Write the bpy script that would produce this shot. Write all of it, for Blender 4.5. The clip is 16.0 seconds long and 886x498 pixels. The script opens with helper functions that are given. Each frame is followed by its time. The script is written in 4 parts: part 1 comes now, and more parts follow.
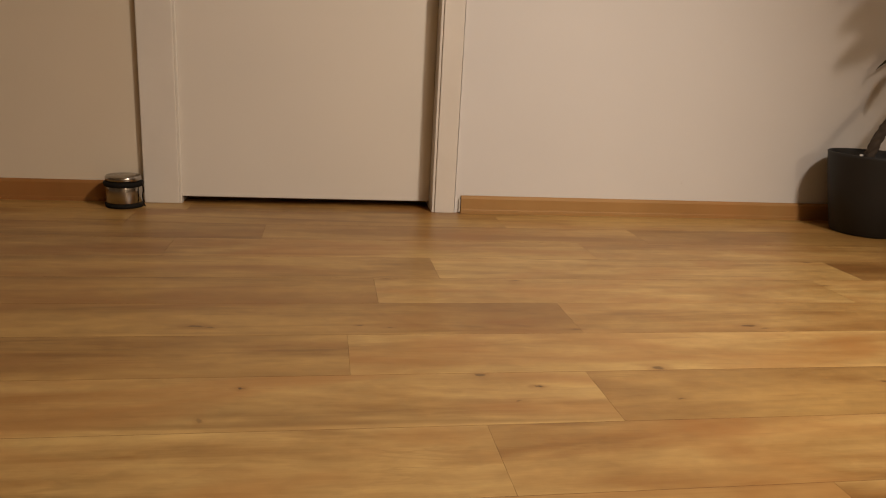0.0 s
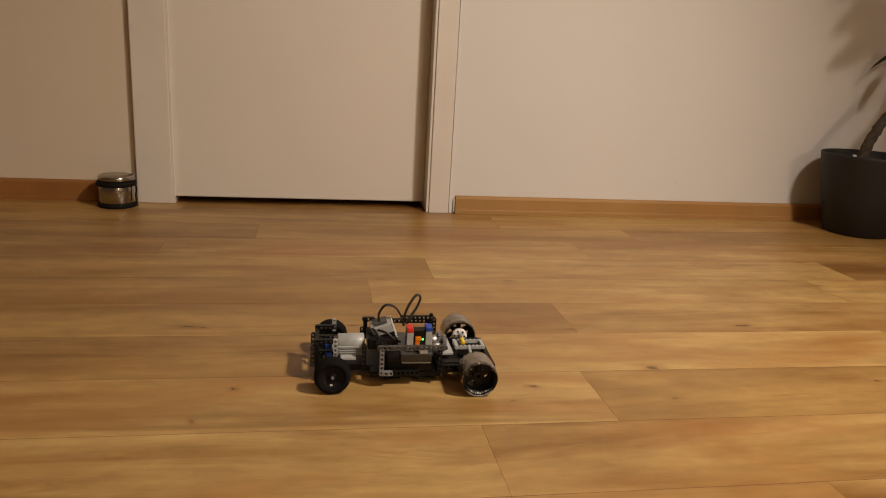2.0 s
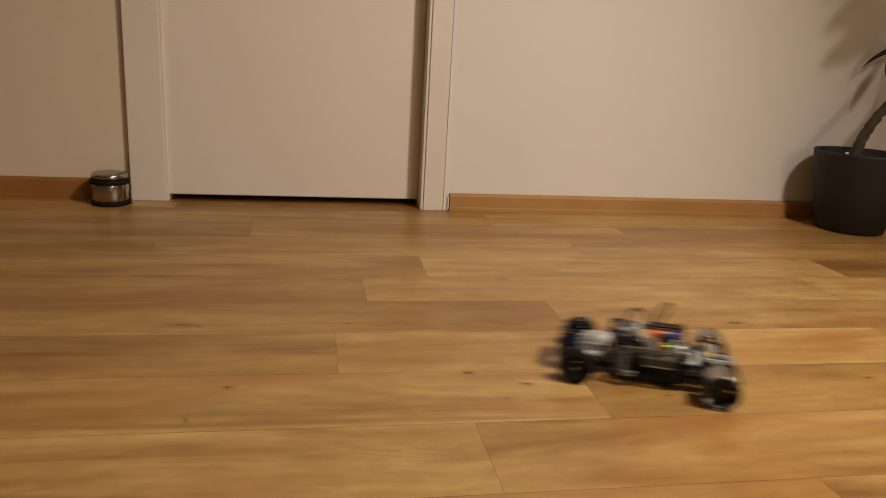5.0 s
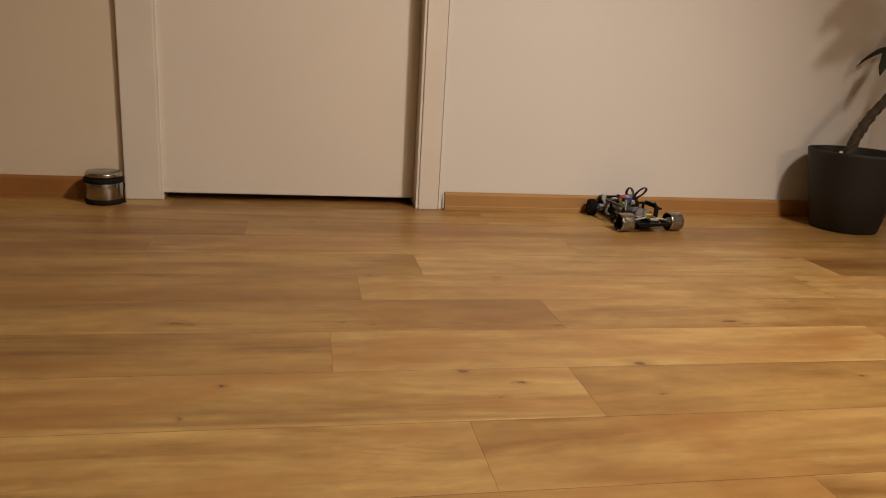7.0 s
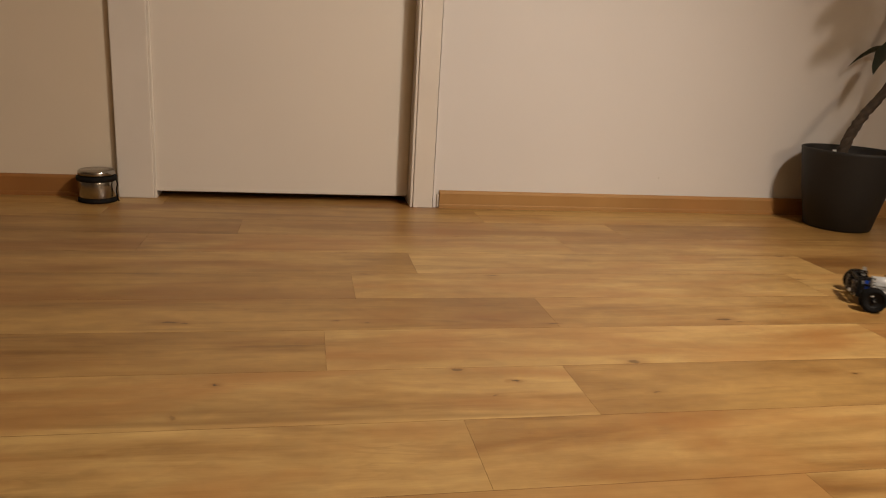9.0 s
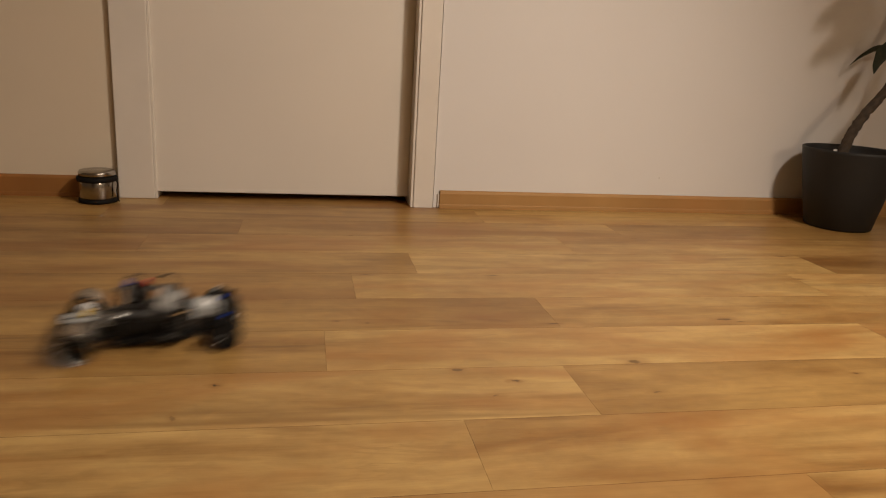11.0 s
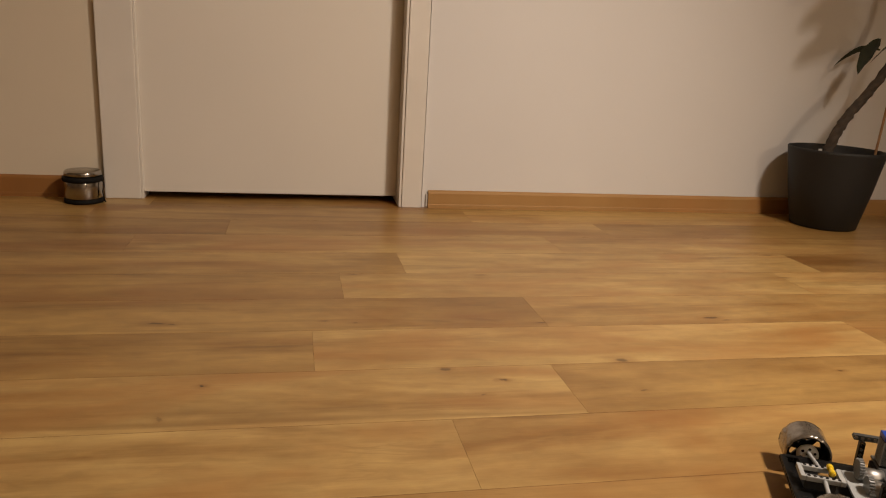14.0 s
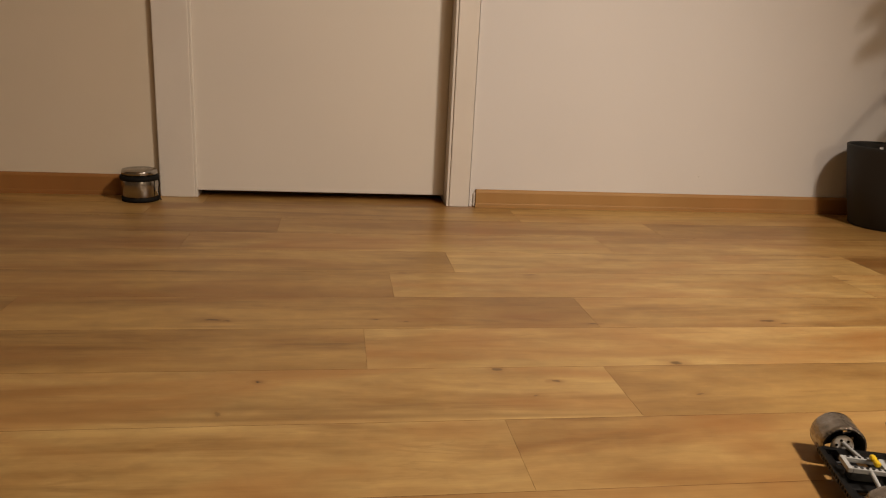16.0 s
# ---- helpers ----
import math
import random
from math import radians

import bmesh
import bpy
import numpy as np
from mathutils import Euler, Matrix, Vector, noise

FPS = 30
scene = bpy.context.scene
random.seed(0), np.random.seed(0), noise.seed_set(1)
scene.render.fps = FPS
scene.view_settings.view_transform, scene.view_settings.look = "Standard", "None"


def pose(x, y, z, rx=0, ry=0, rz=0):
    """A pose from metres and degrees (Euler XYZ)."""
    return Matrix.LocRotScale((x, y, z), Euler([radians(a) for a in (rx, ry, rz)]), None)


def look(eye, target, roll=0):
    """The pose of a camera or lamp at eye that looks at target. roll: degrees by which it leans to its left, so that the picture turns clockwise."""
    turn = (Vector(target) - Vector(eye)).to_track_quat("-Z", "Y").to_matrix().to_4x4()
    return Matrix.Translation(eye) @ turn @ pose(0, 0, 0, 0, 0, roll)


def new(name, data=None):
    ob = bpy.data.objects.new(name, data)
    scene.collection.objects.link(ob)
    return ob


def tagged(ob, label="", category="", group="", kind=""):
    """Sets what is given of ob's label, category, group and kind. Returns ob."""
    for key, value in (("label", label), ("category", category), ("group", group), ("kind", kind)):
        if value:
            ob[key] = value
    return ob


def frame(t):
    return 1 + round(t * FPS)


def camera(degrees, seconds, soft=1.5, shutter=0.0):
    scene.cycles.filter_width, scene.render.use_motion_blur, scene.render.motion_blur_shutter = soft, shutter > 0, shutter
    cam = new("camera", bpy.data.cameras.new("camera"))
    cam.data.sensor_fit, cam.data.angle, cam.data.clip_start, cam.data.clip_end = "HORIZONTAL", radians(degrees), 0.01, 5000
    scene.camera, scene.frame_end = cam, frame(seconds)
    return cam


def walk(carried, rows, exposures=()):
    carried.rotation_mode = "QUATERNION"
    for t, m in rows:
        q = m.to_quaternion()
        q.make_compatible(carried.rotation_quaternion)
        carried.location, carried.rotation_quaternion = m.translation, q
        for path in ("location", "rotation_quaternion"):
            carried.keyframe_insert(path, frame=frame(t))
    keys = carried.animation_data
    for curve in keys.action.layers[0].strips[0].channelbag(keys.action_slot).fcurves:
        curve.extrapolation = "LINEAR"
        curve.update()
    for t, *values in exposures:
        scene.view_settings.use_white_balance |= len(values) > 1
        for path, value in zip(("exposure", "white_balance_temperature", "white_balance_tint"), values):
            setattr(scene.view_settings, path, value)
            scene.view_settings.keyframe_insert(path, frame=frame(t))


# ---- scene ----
cam = camera(62.61, 16.0, soft=1.1, shutter=0.8)
walk(cam, [
    (0.0, look((0.0000, 0.0000, 0.5584), (0.3243, 1.9043, 0.0404), 3.182)),
    (0.5, look((-0.0004, 0.0002, 0.5581), (0.3242, 1.9038, 0.0377), 3.232)),
    (1.0, look((0.0004, 0.0013, 0.5571), (0.3303, 1.9048, 0.0394), 3.276)),
    (1.5, look((0.0019, 0.0011, 0.5575), (0.3363, 1.9041, 0.0412), 3.213)),
    (2.0, look((0.0019, 0.0028, 0.5560), (0.3405, 1.9054, 0.0404), 3.295)),
    (2.5, look((0.0021, 0.0031, 0.5563), (0.3451, 1.9036, 0.0360), 3.326)),
    (3.0, look((0.0034, 0.0011, 0.5564), (0.3463, 1.9016, 0.0363), 3.275)),
    (3.5, look((0.0026, 0.0004, 0.5572), (0.3499, 1.9001, 0.0369), 3.319)),
    (4.0, look((0.0023, 0.0003, 0.5593), (0.3509, 1.8987, 0.0353), 3.378)),
    (6.5, look((0.0052, 0.0005, 0.5580), (0.3670, 1.8975, 0.0378), 3.335)),
    (7.0, look((0.0048, 0.0010, 0.5579), (0.3693, 1.8961, 0.0330), 3.431)),
    (7.5, look((0.0075, 0.0016, 0.5581), (0.3783, 1.8951, 0.0321), 3.367)),
    (8.0, look((0.0073, 0.0014, 0.5595), (0.3840, 1.8936, 0.0328), 3.368)),
    (8.5, look((0.0074, 0.0010, 0.5579), (0.3826, 1.8940, 0.0330), 3.434)),
    (9.0, look((0.0068, 0.0028, 0.5572), (0.3849, 1.8944, 0.0291), 3.501)),
    (11.5, look((0.0089, 0.0032, 0.5567), (0.3842, 1.8957, 0.0297), 3.401)),
    (12.0, look((0.0077, 0.0025, 0.5554), (0.3890, 1.8949, 0.0327), 3.551)),
    (12.5, look((0.0080, 0.0002, 0.5576), (0.3905, 1.8922, 0.0338), 3.567)),
    (13.0, look((0.0083, 0.0010, 0.5585), (0.4019, 1.8894, 0.0304), 3.566)),
    (13.5, look((0.0101, 0.0003, 0.5584), (0.4124, 1.8875, 0.0324), 3.499)),
    (14.0, look((0.0106, 0.0016, 0.5565), (0.4157, 1.8882, 0.0305), 3.506)),
    (14.4, look((0.0106, 0.0014, 0.5567), (0.4185, 1.8874, 0.0308), 3.535)),
    (14.5, look((-0.0111, 0.0019, 0.5589), (0.2964, 1.9040, 0.0229), 3.054)),
    (15.0, look((-0.0088, 0.0012, 0.5595), (0.2799, 1.9060, 0.0226), 2.976)),
    (15.5, look((-0.0092, 0.0024, 0.5591), (0.2716, 1.9082, 0.0215), 2.943)),
    (16.0, look((-0.0078, 0.0059, 0.5567), (0.2838, 1.9106, 0.0210), 2.997)),
])

# ---------------------------------------------------------------- light
world = bpy.data.worlds.new("world")
world.use_nodes = True
world.node_tree.nodes["Background"].inputs[0].default_value = (1.0, 0.75, 0.5, 1)
world.node_tree.nodes["Background"].inputs[1].default_value = 0.0
scene.world = world
scene.view_settings.exposure = 0.0


WARM = (1.0, 0.84, 0.705)
# the main ceiling lamp, placed by its shadows, with a cone added to imitate vignetting, and a weaker, warmer fill lamp
# far behind
spot = bpy.data.lights.new("ceiling_spot", "SPOT")
spot.energy, spot.shadow_soft_size, spot.color, spot.spot_size, spot.spot_blend = 332, 0.14, WARM, radians(88), 1.0
new("ceiling_spot", spot).matrix_basis = look((1.70, 0.20, 2.44), (0.36, 1.72, 0.0))
back = bpy.data.lights.new("back_lamp", "POINT")
back.energy, back.shadow_soft_size, back.color = 78, 0.18, (1.0, 0.77, 0.55)
new("back_lamp", back).matrix_basis = pose(2.2, -2.5, 1.9)


# ---------------------------------------------------------------- materials
def mat(name, colour, rough=0.5, metal=0.0, noise_scale=0.0, amount=0.0, bump=0.0, bump_scale=80.0, coat=0.0, spec=0.5):
    """A painted, plastic or metal surface: slow stains and fine relief."""
    m = bpy.data.materials.new(name)
    m.use_nodes = True
    nt = m.node_tree
    b = nt.nodes["Principled BSDF"]
    b.inputs["Base Color"].default_value = (*colour, 1)
    b.inputs["Roughness"].default_value = rough
    b.inputs["Metallic"].default_value = metal
    b.inputs["Coat Weight"].default_value = coat
    b.inputs["Specular IOR Level"].default_value = spec
    tc = nt.nodes.new("ShaderNodeTexCoord")
    if amount:
        n = nt.nodes.new("ShaderNodeTexNoise")
        n.inputs["Scale"].default_value = noise_scale
        n.inputs["Detail"].default_value = 6
        nt.links.new(tc.outputs["Object"], n.inputs["Vector"])
        mr = nt.nodes.new("ShaderNodeMapRange")
        mr.inputs[1].default_value, mr.inputs[2].default_value = 0.3, 0.7
        mr.inputs[3].default_value, mr.inputs[4].default_value = 1 - amount, 1 + amount
        nt.links.new(n.outputs["Fac"], mr.inputs[0])
        vm = nt.nodes.new("ShaderNodeVectorMath")
        vm.operation = "SCALE"
        vm.inputs[0].default_value = colour
        nt.links.new(mr.outputs[0], vm.inputs["Scale"])
        nt.links.new(vm.outputs[0], b.inputs["Base Color"])
        mr2 = nt.nodes.new("ShaderNodeMapRange")
        mr2.inputs[3].default_value, mr2.inputs[4].default_value = max(0.02, rough - 0.1), min(1, rough + 0.1)
        nt.links.new(n.outputs["Fac"], mr2.inputs[0])
        nt.links.new(mr2.outputs[0], b.inputs["Roughness"])
    if bump:
        n2 = nt.nodes.new("ShaderNodeTexNoise")
        n2.inputs["Scale"].default_value = bump_scale
        n2.inputs["Detail"].default_value = 4
        nt.links.new(tc.outputs["Object"], n2.inputs["Vector"])
        bp = nt.nodes.new("ShaderNodeBump")
        bp.inputs["Strength"].default_value = bump
        bp.inputs["Distance"].default_value = 0.002
        nt.links.new(n2.outputs["Fac"], bp.inputs["Height"])
        nt.links.new(bp.outputs[0], b.inputs["Normal"])
    return m


# dark knots printed in the floor: x, y, half length, half width, depth of colour
KNOTS = [(-0.254, 1.436, 0.0208, 0.0064, 0.8), (-0.225, 1.43, 0.0096, 0.0048, 0.6), (-0.134, 1.149, 0.0064, 0.004, 1.0), (0.078, 1.437, 0.008, 0.0024, 0.9), 
         (0.953, 1.42, 0.0208, 0.0072, 0.8), (0.985, 1.405, 0.0128, 0.0048, 0.5), (0.283, 1.186, 0.0096, 0.0072, 0.7), (0.377, 1.136, 0.008, 0.0032, 1.0), 
         (0.636, 1.205, 0.016, 0.0096, 0.7), (0.329, 1.084, 0.008, 0.004, 0.5), (0.538, 1.406, 0.0144, 0.0032, 0.8), (0.16, 1.758, 0.0112, 0.0032, 0.8), 
         (0.489, 1.748, 0.0128, 0.004, 0.7), (1.359, 1.715, 0.0128, 0.004, 0.7), (1.059, 1.128, 0.008, 0.0032, 0.9), (0.139, 1.423, 0.008, 0.0032, 0.5), 
         (-0.184, 1.042, 0.0048, 0.0096, 0.4), (0.618, 1.077, 0.0096, 0.0032, 0.6), (1.462, 1.943, 0.016, 0.004, 0.7), (-0.264, 0.904, 0.020, 0.012, 0.15)]


def wood_floor(name, low, high, knots=True, rough=(0.31, 0.43)):
    """Oak-look laminate: long grain along x, slow bands, a tone for each plank and a few knots."""
    m = bpy.data.materials.new(name)
    m.use_nodes = True
    nt = m.node_tree
    N, L = nt.nodes, nt.links
    b = N["Principled BSDF"]
    geo = N.new("ShaderNodeNewGeometry")
    info = N.new("ShaderNodeObjectInfo")
    off = N.new("ShaderNodeVectorMath")
    off.operation = "MULTIPLY_ADD"
    off.inputs[1].default_value = (1, 1, 0)
    comb = N.new("ShaderNodeCombineXYZ")
    mul = N.new("ShaderNodeMath")
    mul.operation = "MULTIPLY"
    mul.inputs[1].default_value = 37.0
    L.new(info.outputs["Random"], mul.inputs[0])
    L.new(mul.outputs[0], comb.inputs[2])
    L.new(mul.outputs[0], comb.inputs[0])
    L.new(geo.outputs["Position"], off.inputs[0])
    L.new(comb.outputs[0], off.inputs[2])

    def grain(sx, sy, scale, detail, dist):
        mp = N.new("ShaderNodeMapping")
        mp.inputs["Scale"].default_value = (sx, sy, 1)
        L.new(off.outputs[0], mp.inputs["Vector"])
        n = N.new("ShaderNodeTexNoise")
        n.inputs["Scale"].default_value = scale
        n.inputs["Detail"].default_value = detail
        n.inputs["Roughness"].default_value = 0.6
        n.inputs["Distortion"].default_value = dist
        L.new(mp.outputs[0], n.inputs["Vector"])
        return n.outputs["Fac"]

    bands = grain(0.95, 6.5, 1.0, 3, 1.2)
    blotch = grain(5.5, 15.0, 1.0, 5, 0.5)
    fine = grain(3.0, 120.0, 1.0, 4, 0.4)
    fleck = grain(22.0, 320.0, 1.0, 2, 0.0)

    def mix(a, fa, c, fc):
        x = N.new("ShaderNodeMath")
        x.operation = "MULTIPLY"
        x.inputs[1].default_value = fa
        L.new(a, x.inputs[0])
        y = N.new("ShaderNodeMath")
        y.operation = "MULTIPLY_ADD"
        y.inputs[1].default_value = fc
        L.new(c, y.inputs[0])
        L.new(x.outputs[0], y.inputs[2])
        return y.outputs[0]

    v = mix(bands, 0.78, fine, 0.11)
    v = mix(v, 1.0, blotch, 0.38)
    v = mix(v, 1.0, fleck, 0.10)
    v = mix(v, 1.0, info.outputs["Random"], 0.13)
    ramp = N.new("ShaderNodeMapRange")
    ramp.inputs[1].default_value, ramp.inputs[2].default_value = 0.56, 0.90
    L.new(v, ramp.inputs[0])
    col = N.new("ShaderNodeMix")
    col.data_type = "RGBA"
    col.inputs[6].default_value = (*low, 1)
    col.inputs[7].default_value = (*high, 1)
    L.new(ramp.outputs[0], col.inputs[0])
    out = col.outputs[2]
    # brown flame-shaped streaks
    flame = grain(0.75, 10.0, 1.0, 4, 1.6)
    fl = N.new("ShaderNodeMapRange")
    fl.interpolation_type = "SMOOTHSTEP"
    fl.inputs[1].default_value, fl.inputs[2].default_value = 0.55, 0.74
    fl.inputs[3].default_value, fl.inputs[4].default_value = 0.0, 0.62 if knots else 0.15
    L.new(flame, fl.inputs[0])
    burnt = N.new("ShaderNodeMix")
    burnt.data_type = "RGBA"
    burnt.inputs[7].default_value = (low[0] * 0.66, low[1] * 0.60, low[2] * 0.55, 1)
    L.new(fl.outputs[0], burnt.inputs[0])
    L.new(out, burnt.inputs[6])
    out = burnt.outputs[2]
    # pale cloudy mottling across the grain
    mott = grain(16.0, 30.0, 1.0, 4, 0.6)
    mo = N.new("ShaderNodeMapRange")
    mo.inputs[1].default_value, mo.inputs[2].default_value = 0.3, 0.7
    mo.inputs[3].default_value, mo.inputs[4].default_value = (0.90, 1.10) if knots else (0.99, 1.01)
    L.new(mott, mo.inputs[0])
    sc = N.new("ShaderNodeVectorMath")
    sc.operation = "SCALE"
    L.new(out, sc.inputs[0])
    L.new(mo.outputs[0], sc.inputs["Scale"])
    out = sc.outputs[0]
    patch = grain(1.9, 6.5, 1.0, 3, 0.8)
    pm = N.new("ShaderNodeMapRange")
    pm.inputs[1].default_value, pm.inputs[2].default_value = 0.46, 0.72
    pm.inputs[3].default_value, pm.inputs[4].default_value = 0.0, 0.7
    L.new(patch, pm.inputs[0])
    ruddy = N.new("ShaderNodeMix")
    ruddy.data_type = "RGBA"
    ruddy.inputs[7].default_value = (low[0] * 1.22, low[1] * 1.02, low[2] * 0.95, 1)
    L.new(pm.outputs[0], ruddy.inputs[0])
    L.new(out, ruddy.inputs[6])
    out = ruddy.outputs[2]
    vein = grain(0.9, 11.0, 1.0, 4, 1.6)
    dist = N.new("ShaderNodeMath")
    dist.operation = "SUBTRACT"
    dist.inputs[1].default_value = 0.52
    L.new(vein, dist.inputs[0])
    ab = N.new("ShaderNodeMath")
    ab.operation = "ABSOLUTE"
    L.new(dist.outputs[0], ab.inputs[0])
    vm = N.new("ShaderNodeMapRange")
    vm.inputs[1].default_value, vm.inputs[2].default_value = 0.0, 0.016
    vm.inputs[3].default_value, vm.inputs[4].default_value = 0.28, 0.0
    L.new(ab.outputs[0], vm.inputs[0])
    vk = N.new("ShaderNodeMapRange")
    vk.inputs[1].default_value, vk.inputs[2].default_value = 0.50, 0.64
    L.new(blotch, vk.inputs[0])
    vv = N.new("ShaderNodeMath")
    vv.operation = "MULTIPLY"
    L.new(vm.outputs[0], vv.inputs[0])
    if knots:
        L.new(vk.outputs[0], vv.inputs[1])
    if not knots:
        vv.inputs[1].default_value = 0.0
    line = N.new("ShaderNodeMix")
    line.data_type = "RGBA"
    line.inputs[7].default_value = (low[0] * 0.62, low[1] * 0.55, low[2] * 0.5, 1)
    L.new(vv.outputs[0], line.inputs[0])
    L.new(out, line.inputs[6])
    out = line.outputs[2]
    if knots:
        total = None
        jig = N.new("ShaderNodeTexNoise")
        jig.inputs["Scale"].default_value = 70
        jig.inputs["Detail"].default_value = 3
        L.new(geo.outputs["Position"], jig.inputs["Vector"])
        jo = N.new("ShaderNodeVectorMath")
        jo.operation = "MULTIPLY_ADD"
        jo.inputs[1].default_value = (0.022, 0.010, 0)
        L.new(jig.outputs["Color"], jo.inputs[0])
        L.new(geo.outputs["Position"], jo.inputs[2])
        for kx, ky, rx, ry, deep in KNOTS:
            s = N.new("ShaderNodeVectorMath")
            s.operation = "SUBTRACT"
            s.inputs[1].default_value = (kx + 0.011, ky + 0.005, 0)
            L.new(jo.outputs[0], s.inputs[0])
            k = N.new("ShaderNodeVectorMath")
            k.operation = "MULTIPLY"
            k.inputs[1].default_value = (1 / rx, 1 / ry, 0)
            L.new(s.outputs[0], k.inputs[0])
            ln = N.new("ShaderNodeVectorMath")
            ln.operation = "LENGTH"
            L.new(k.outputs[0], ln.inputs[0])
            mr = N.new("ShaderNodeMapRange")
            mr.interpolation_type = "SMOOTHSTEP"
            mr.inputs[1].default_value, mr.inputs[2].default_value = 0.30, 1.10
            mr.inputs[3].default_value, mr.inputs[4].default_value = deep, 0.0
            L.new(ln.outputs["Value"], mr.inputs[0])
            hr = N.new("ShaderNodeMapRange")
            hr.interpolation_type = "SMOOTHSTEP"
            hr.inputs[1].default_value, hr.inputs[2].default_value = 0.6, 3.2
            hr.inputs[3].default_value, hr.inputs[4].default_value = deep * 0.55, 0.0
            L.new(ln.outputs["Value"], hr.inputs[0])
            if total is None:
                total = mr.outputs[0]
                halo = hr.outputs[0]
            else:
                hm = N.new("ShaderNodeMath")
                hm.operation = "MAXIMUM"
                L.new(halo, hm.inputs[0])
                L.new(hr.outputs[0], hm.inputs[1])
                halo = hm.outputs[0]
                ad = N.new("ShaderNodeMath")
                ad.operation = "MAXIMUM"
                L.new(total, ad.inputs[0])
                L.new(mr.outputs[0], ad.inputs[1])
                total = ad.outputs[0]
        kn = N.new("ShaderNodeMath")
        kn.operation = "MULTIPLY"
        rag = N.new("ShaderNodeMapRange")
        rag.inputs[1].default_value, rag.inputs[2].default_value = 0.25, 0.65
        rag.inputs[3].default_value, rag.inputs[4].default_value = 0.6, 1.0
        L.new(fleck, rag.inputs[0])
        L.new(total, kn.inputs[0])
        L.new(rag.outputs[0], kn.inputs[1])
        ring = N.new("ShaderNodeMix")
        ring.data_type = "RGBA"
        ring.inputs[7].default_value = (low[0] * 0.80, low[1] * 0.62, low[2] * 0.5, 1)
        L.new(halo, ring.inputs[0])
        L.new(out, ring.inputs[6])
        out = ring.outputs[2]
        dark = N.new("ShaderNodeMix")
        dark.data_type = "RGBA"
        dark.inputs[7].default_value = (0.030, 0.009, 0.002, 1)
        L.new(kn.outputs[0], dark.inputs[0])
        L.new(out, dark.inputs[6])
        out = dark.outputs[2]
    L.new(out, b.inputs["Base Color"])
    rr = N.new("ShaderNodeMapRange")
    rr.inputs[3].default_value, rr.inputs[4].default_value = rough
    L.new(fine, rr.inputs[0])
    L.new(rr.outputs[0], b.inputs["Roughness"])
    b.inputs["Specular IOR Level"].default_value = 0.5 if knots else 0.4
    bp = N.new("ShaderNodeBump")
    bp.inputs["Strength"].default_value = 0.12
    bp.inputs["Distance"].default_value = 0.0006
    L.new(fleck, bp.inputs["Height"])
    L.new(bp.outputs[0], b.inputs["Normal"])
    return m


M_LIGHT = wood_floor("laminate_light", (0.292, 0.157, 0.0435), (0.54, 0.360, 0.133))
M_MID = wood_floor("laminate_mid", (0.264, 0.137, 0.0375), (0.495, 0.320, 0.113))
M_DARK = wood_floor("laminate_dark", (0.208, 0.102, 0.0265), (0.415, 0.254, 0.082))
M_JOINT = mat("joint_shadow", (0.17, 0.090, 0.032), 0.9, noise_scale=20, amount=0.3)
M_WALL = mat("wall_paint", (0.705, 0.69, 0.668), 0.85, noise_scale=1.6, amount=0.025, bump=0.07, bump_scale=120)
# same wall, yellowed to carry the warmer bounce light on the left
M_WALL_WARM = mat("wall_paint_warm_lit", (0.68, 0.60, 0.47), 0.85, noise_scale=1.6, amount=0.03, bump=0.07, bump_scale=120)
# for the unseen walls; kept dark so they bounce less light
M_FAR_DULL = mat("far_wall_low_bounce", (0.42, 0.39, 0.35), 0.85, noise_scale=1.6, amount=0.04, bump=0.2, bump_scale=120)
M_CEIL = mat("ceiling_paint", (0.82, 0.80, 0.76), 0.9, noise_scale=2, amount=0.02, bump=0.2)
M_DOOR = mat("door_lacquer", (0.72, 0.68, 0.61), 0.45, noise_scale=1.3, amount=0.025, bump=0.05, bump_scale=200)
M_TRIM = mat("trim_lacquer", (0.71, 0.67, 0.605), 0.40, noise_scale=6, amount=0.03, bump=0.08, bump_scale=60)
M_CAULK = mat("white_filler", (0.78, 0.75, 0.70), 0.7, noise_scale=60, amount=0.15, bump=0.6, bump_scale=150)
M_BASE = wood_floor("baseboard_foil", (0.34, 0.182, 0.058), (0.41, 0.235, 0.082), knots=False, rough=(0.55, 0.68))
# redder foil, also darkened in colour for the dimmer left side
M_BASE_RED_DIM = wood_floor("baseboard_foil_reddish_dimmed", (0.27, 0.118, 0.030), (0.35, 0.165, 0.046), knots=False, rough=(0.55, 0.68))
M_STEEL = mat("brushed_steel", (0.40, 0.375, 0.34), 0.20, 1.0, noise_scale=30, amount=0.06, bump=0.05, bump_scale=400)
M_RUBBER = mat("black_rubber", (0.009, 0.008, 0.007), 0.75, noise_scale=80, amount=0.25, bump=0.2, bump_scale=300, spec=0.15)
M_POT = mat("planter_plastic", (0.013, 0.013, 0.013), 0.62, noise_scale=8, amount=0.15, bump=0.15, bump_scale=250)
M_SOIL = mat("potting_soil", (0.045, 0.030, 0.020), 0.95, noise_scale=60, amount=0.5, bump=1.0, bump_scale=90)
M_BARK = mat("braided_bark", (0.050, 0.036, 0.024), 0.85, noise_scale=60, amount=0.4, bump=0.9, bump_scale=140)
M_LEAF = mat("leaf_green", (0.020, 0.028, 0.014), 0.45, noise_scale=25, amount=0.3, bump=0.3, bump_scale=60)
M_STAKE = mat("stake_wood", (0.34, 0.18, 0.08), 0.7, noise_scale=40, amount=0.2)
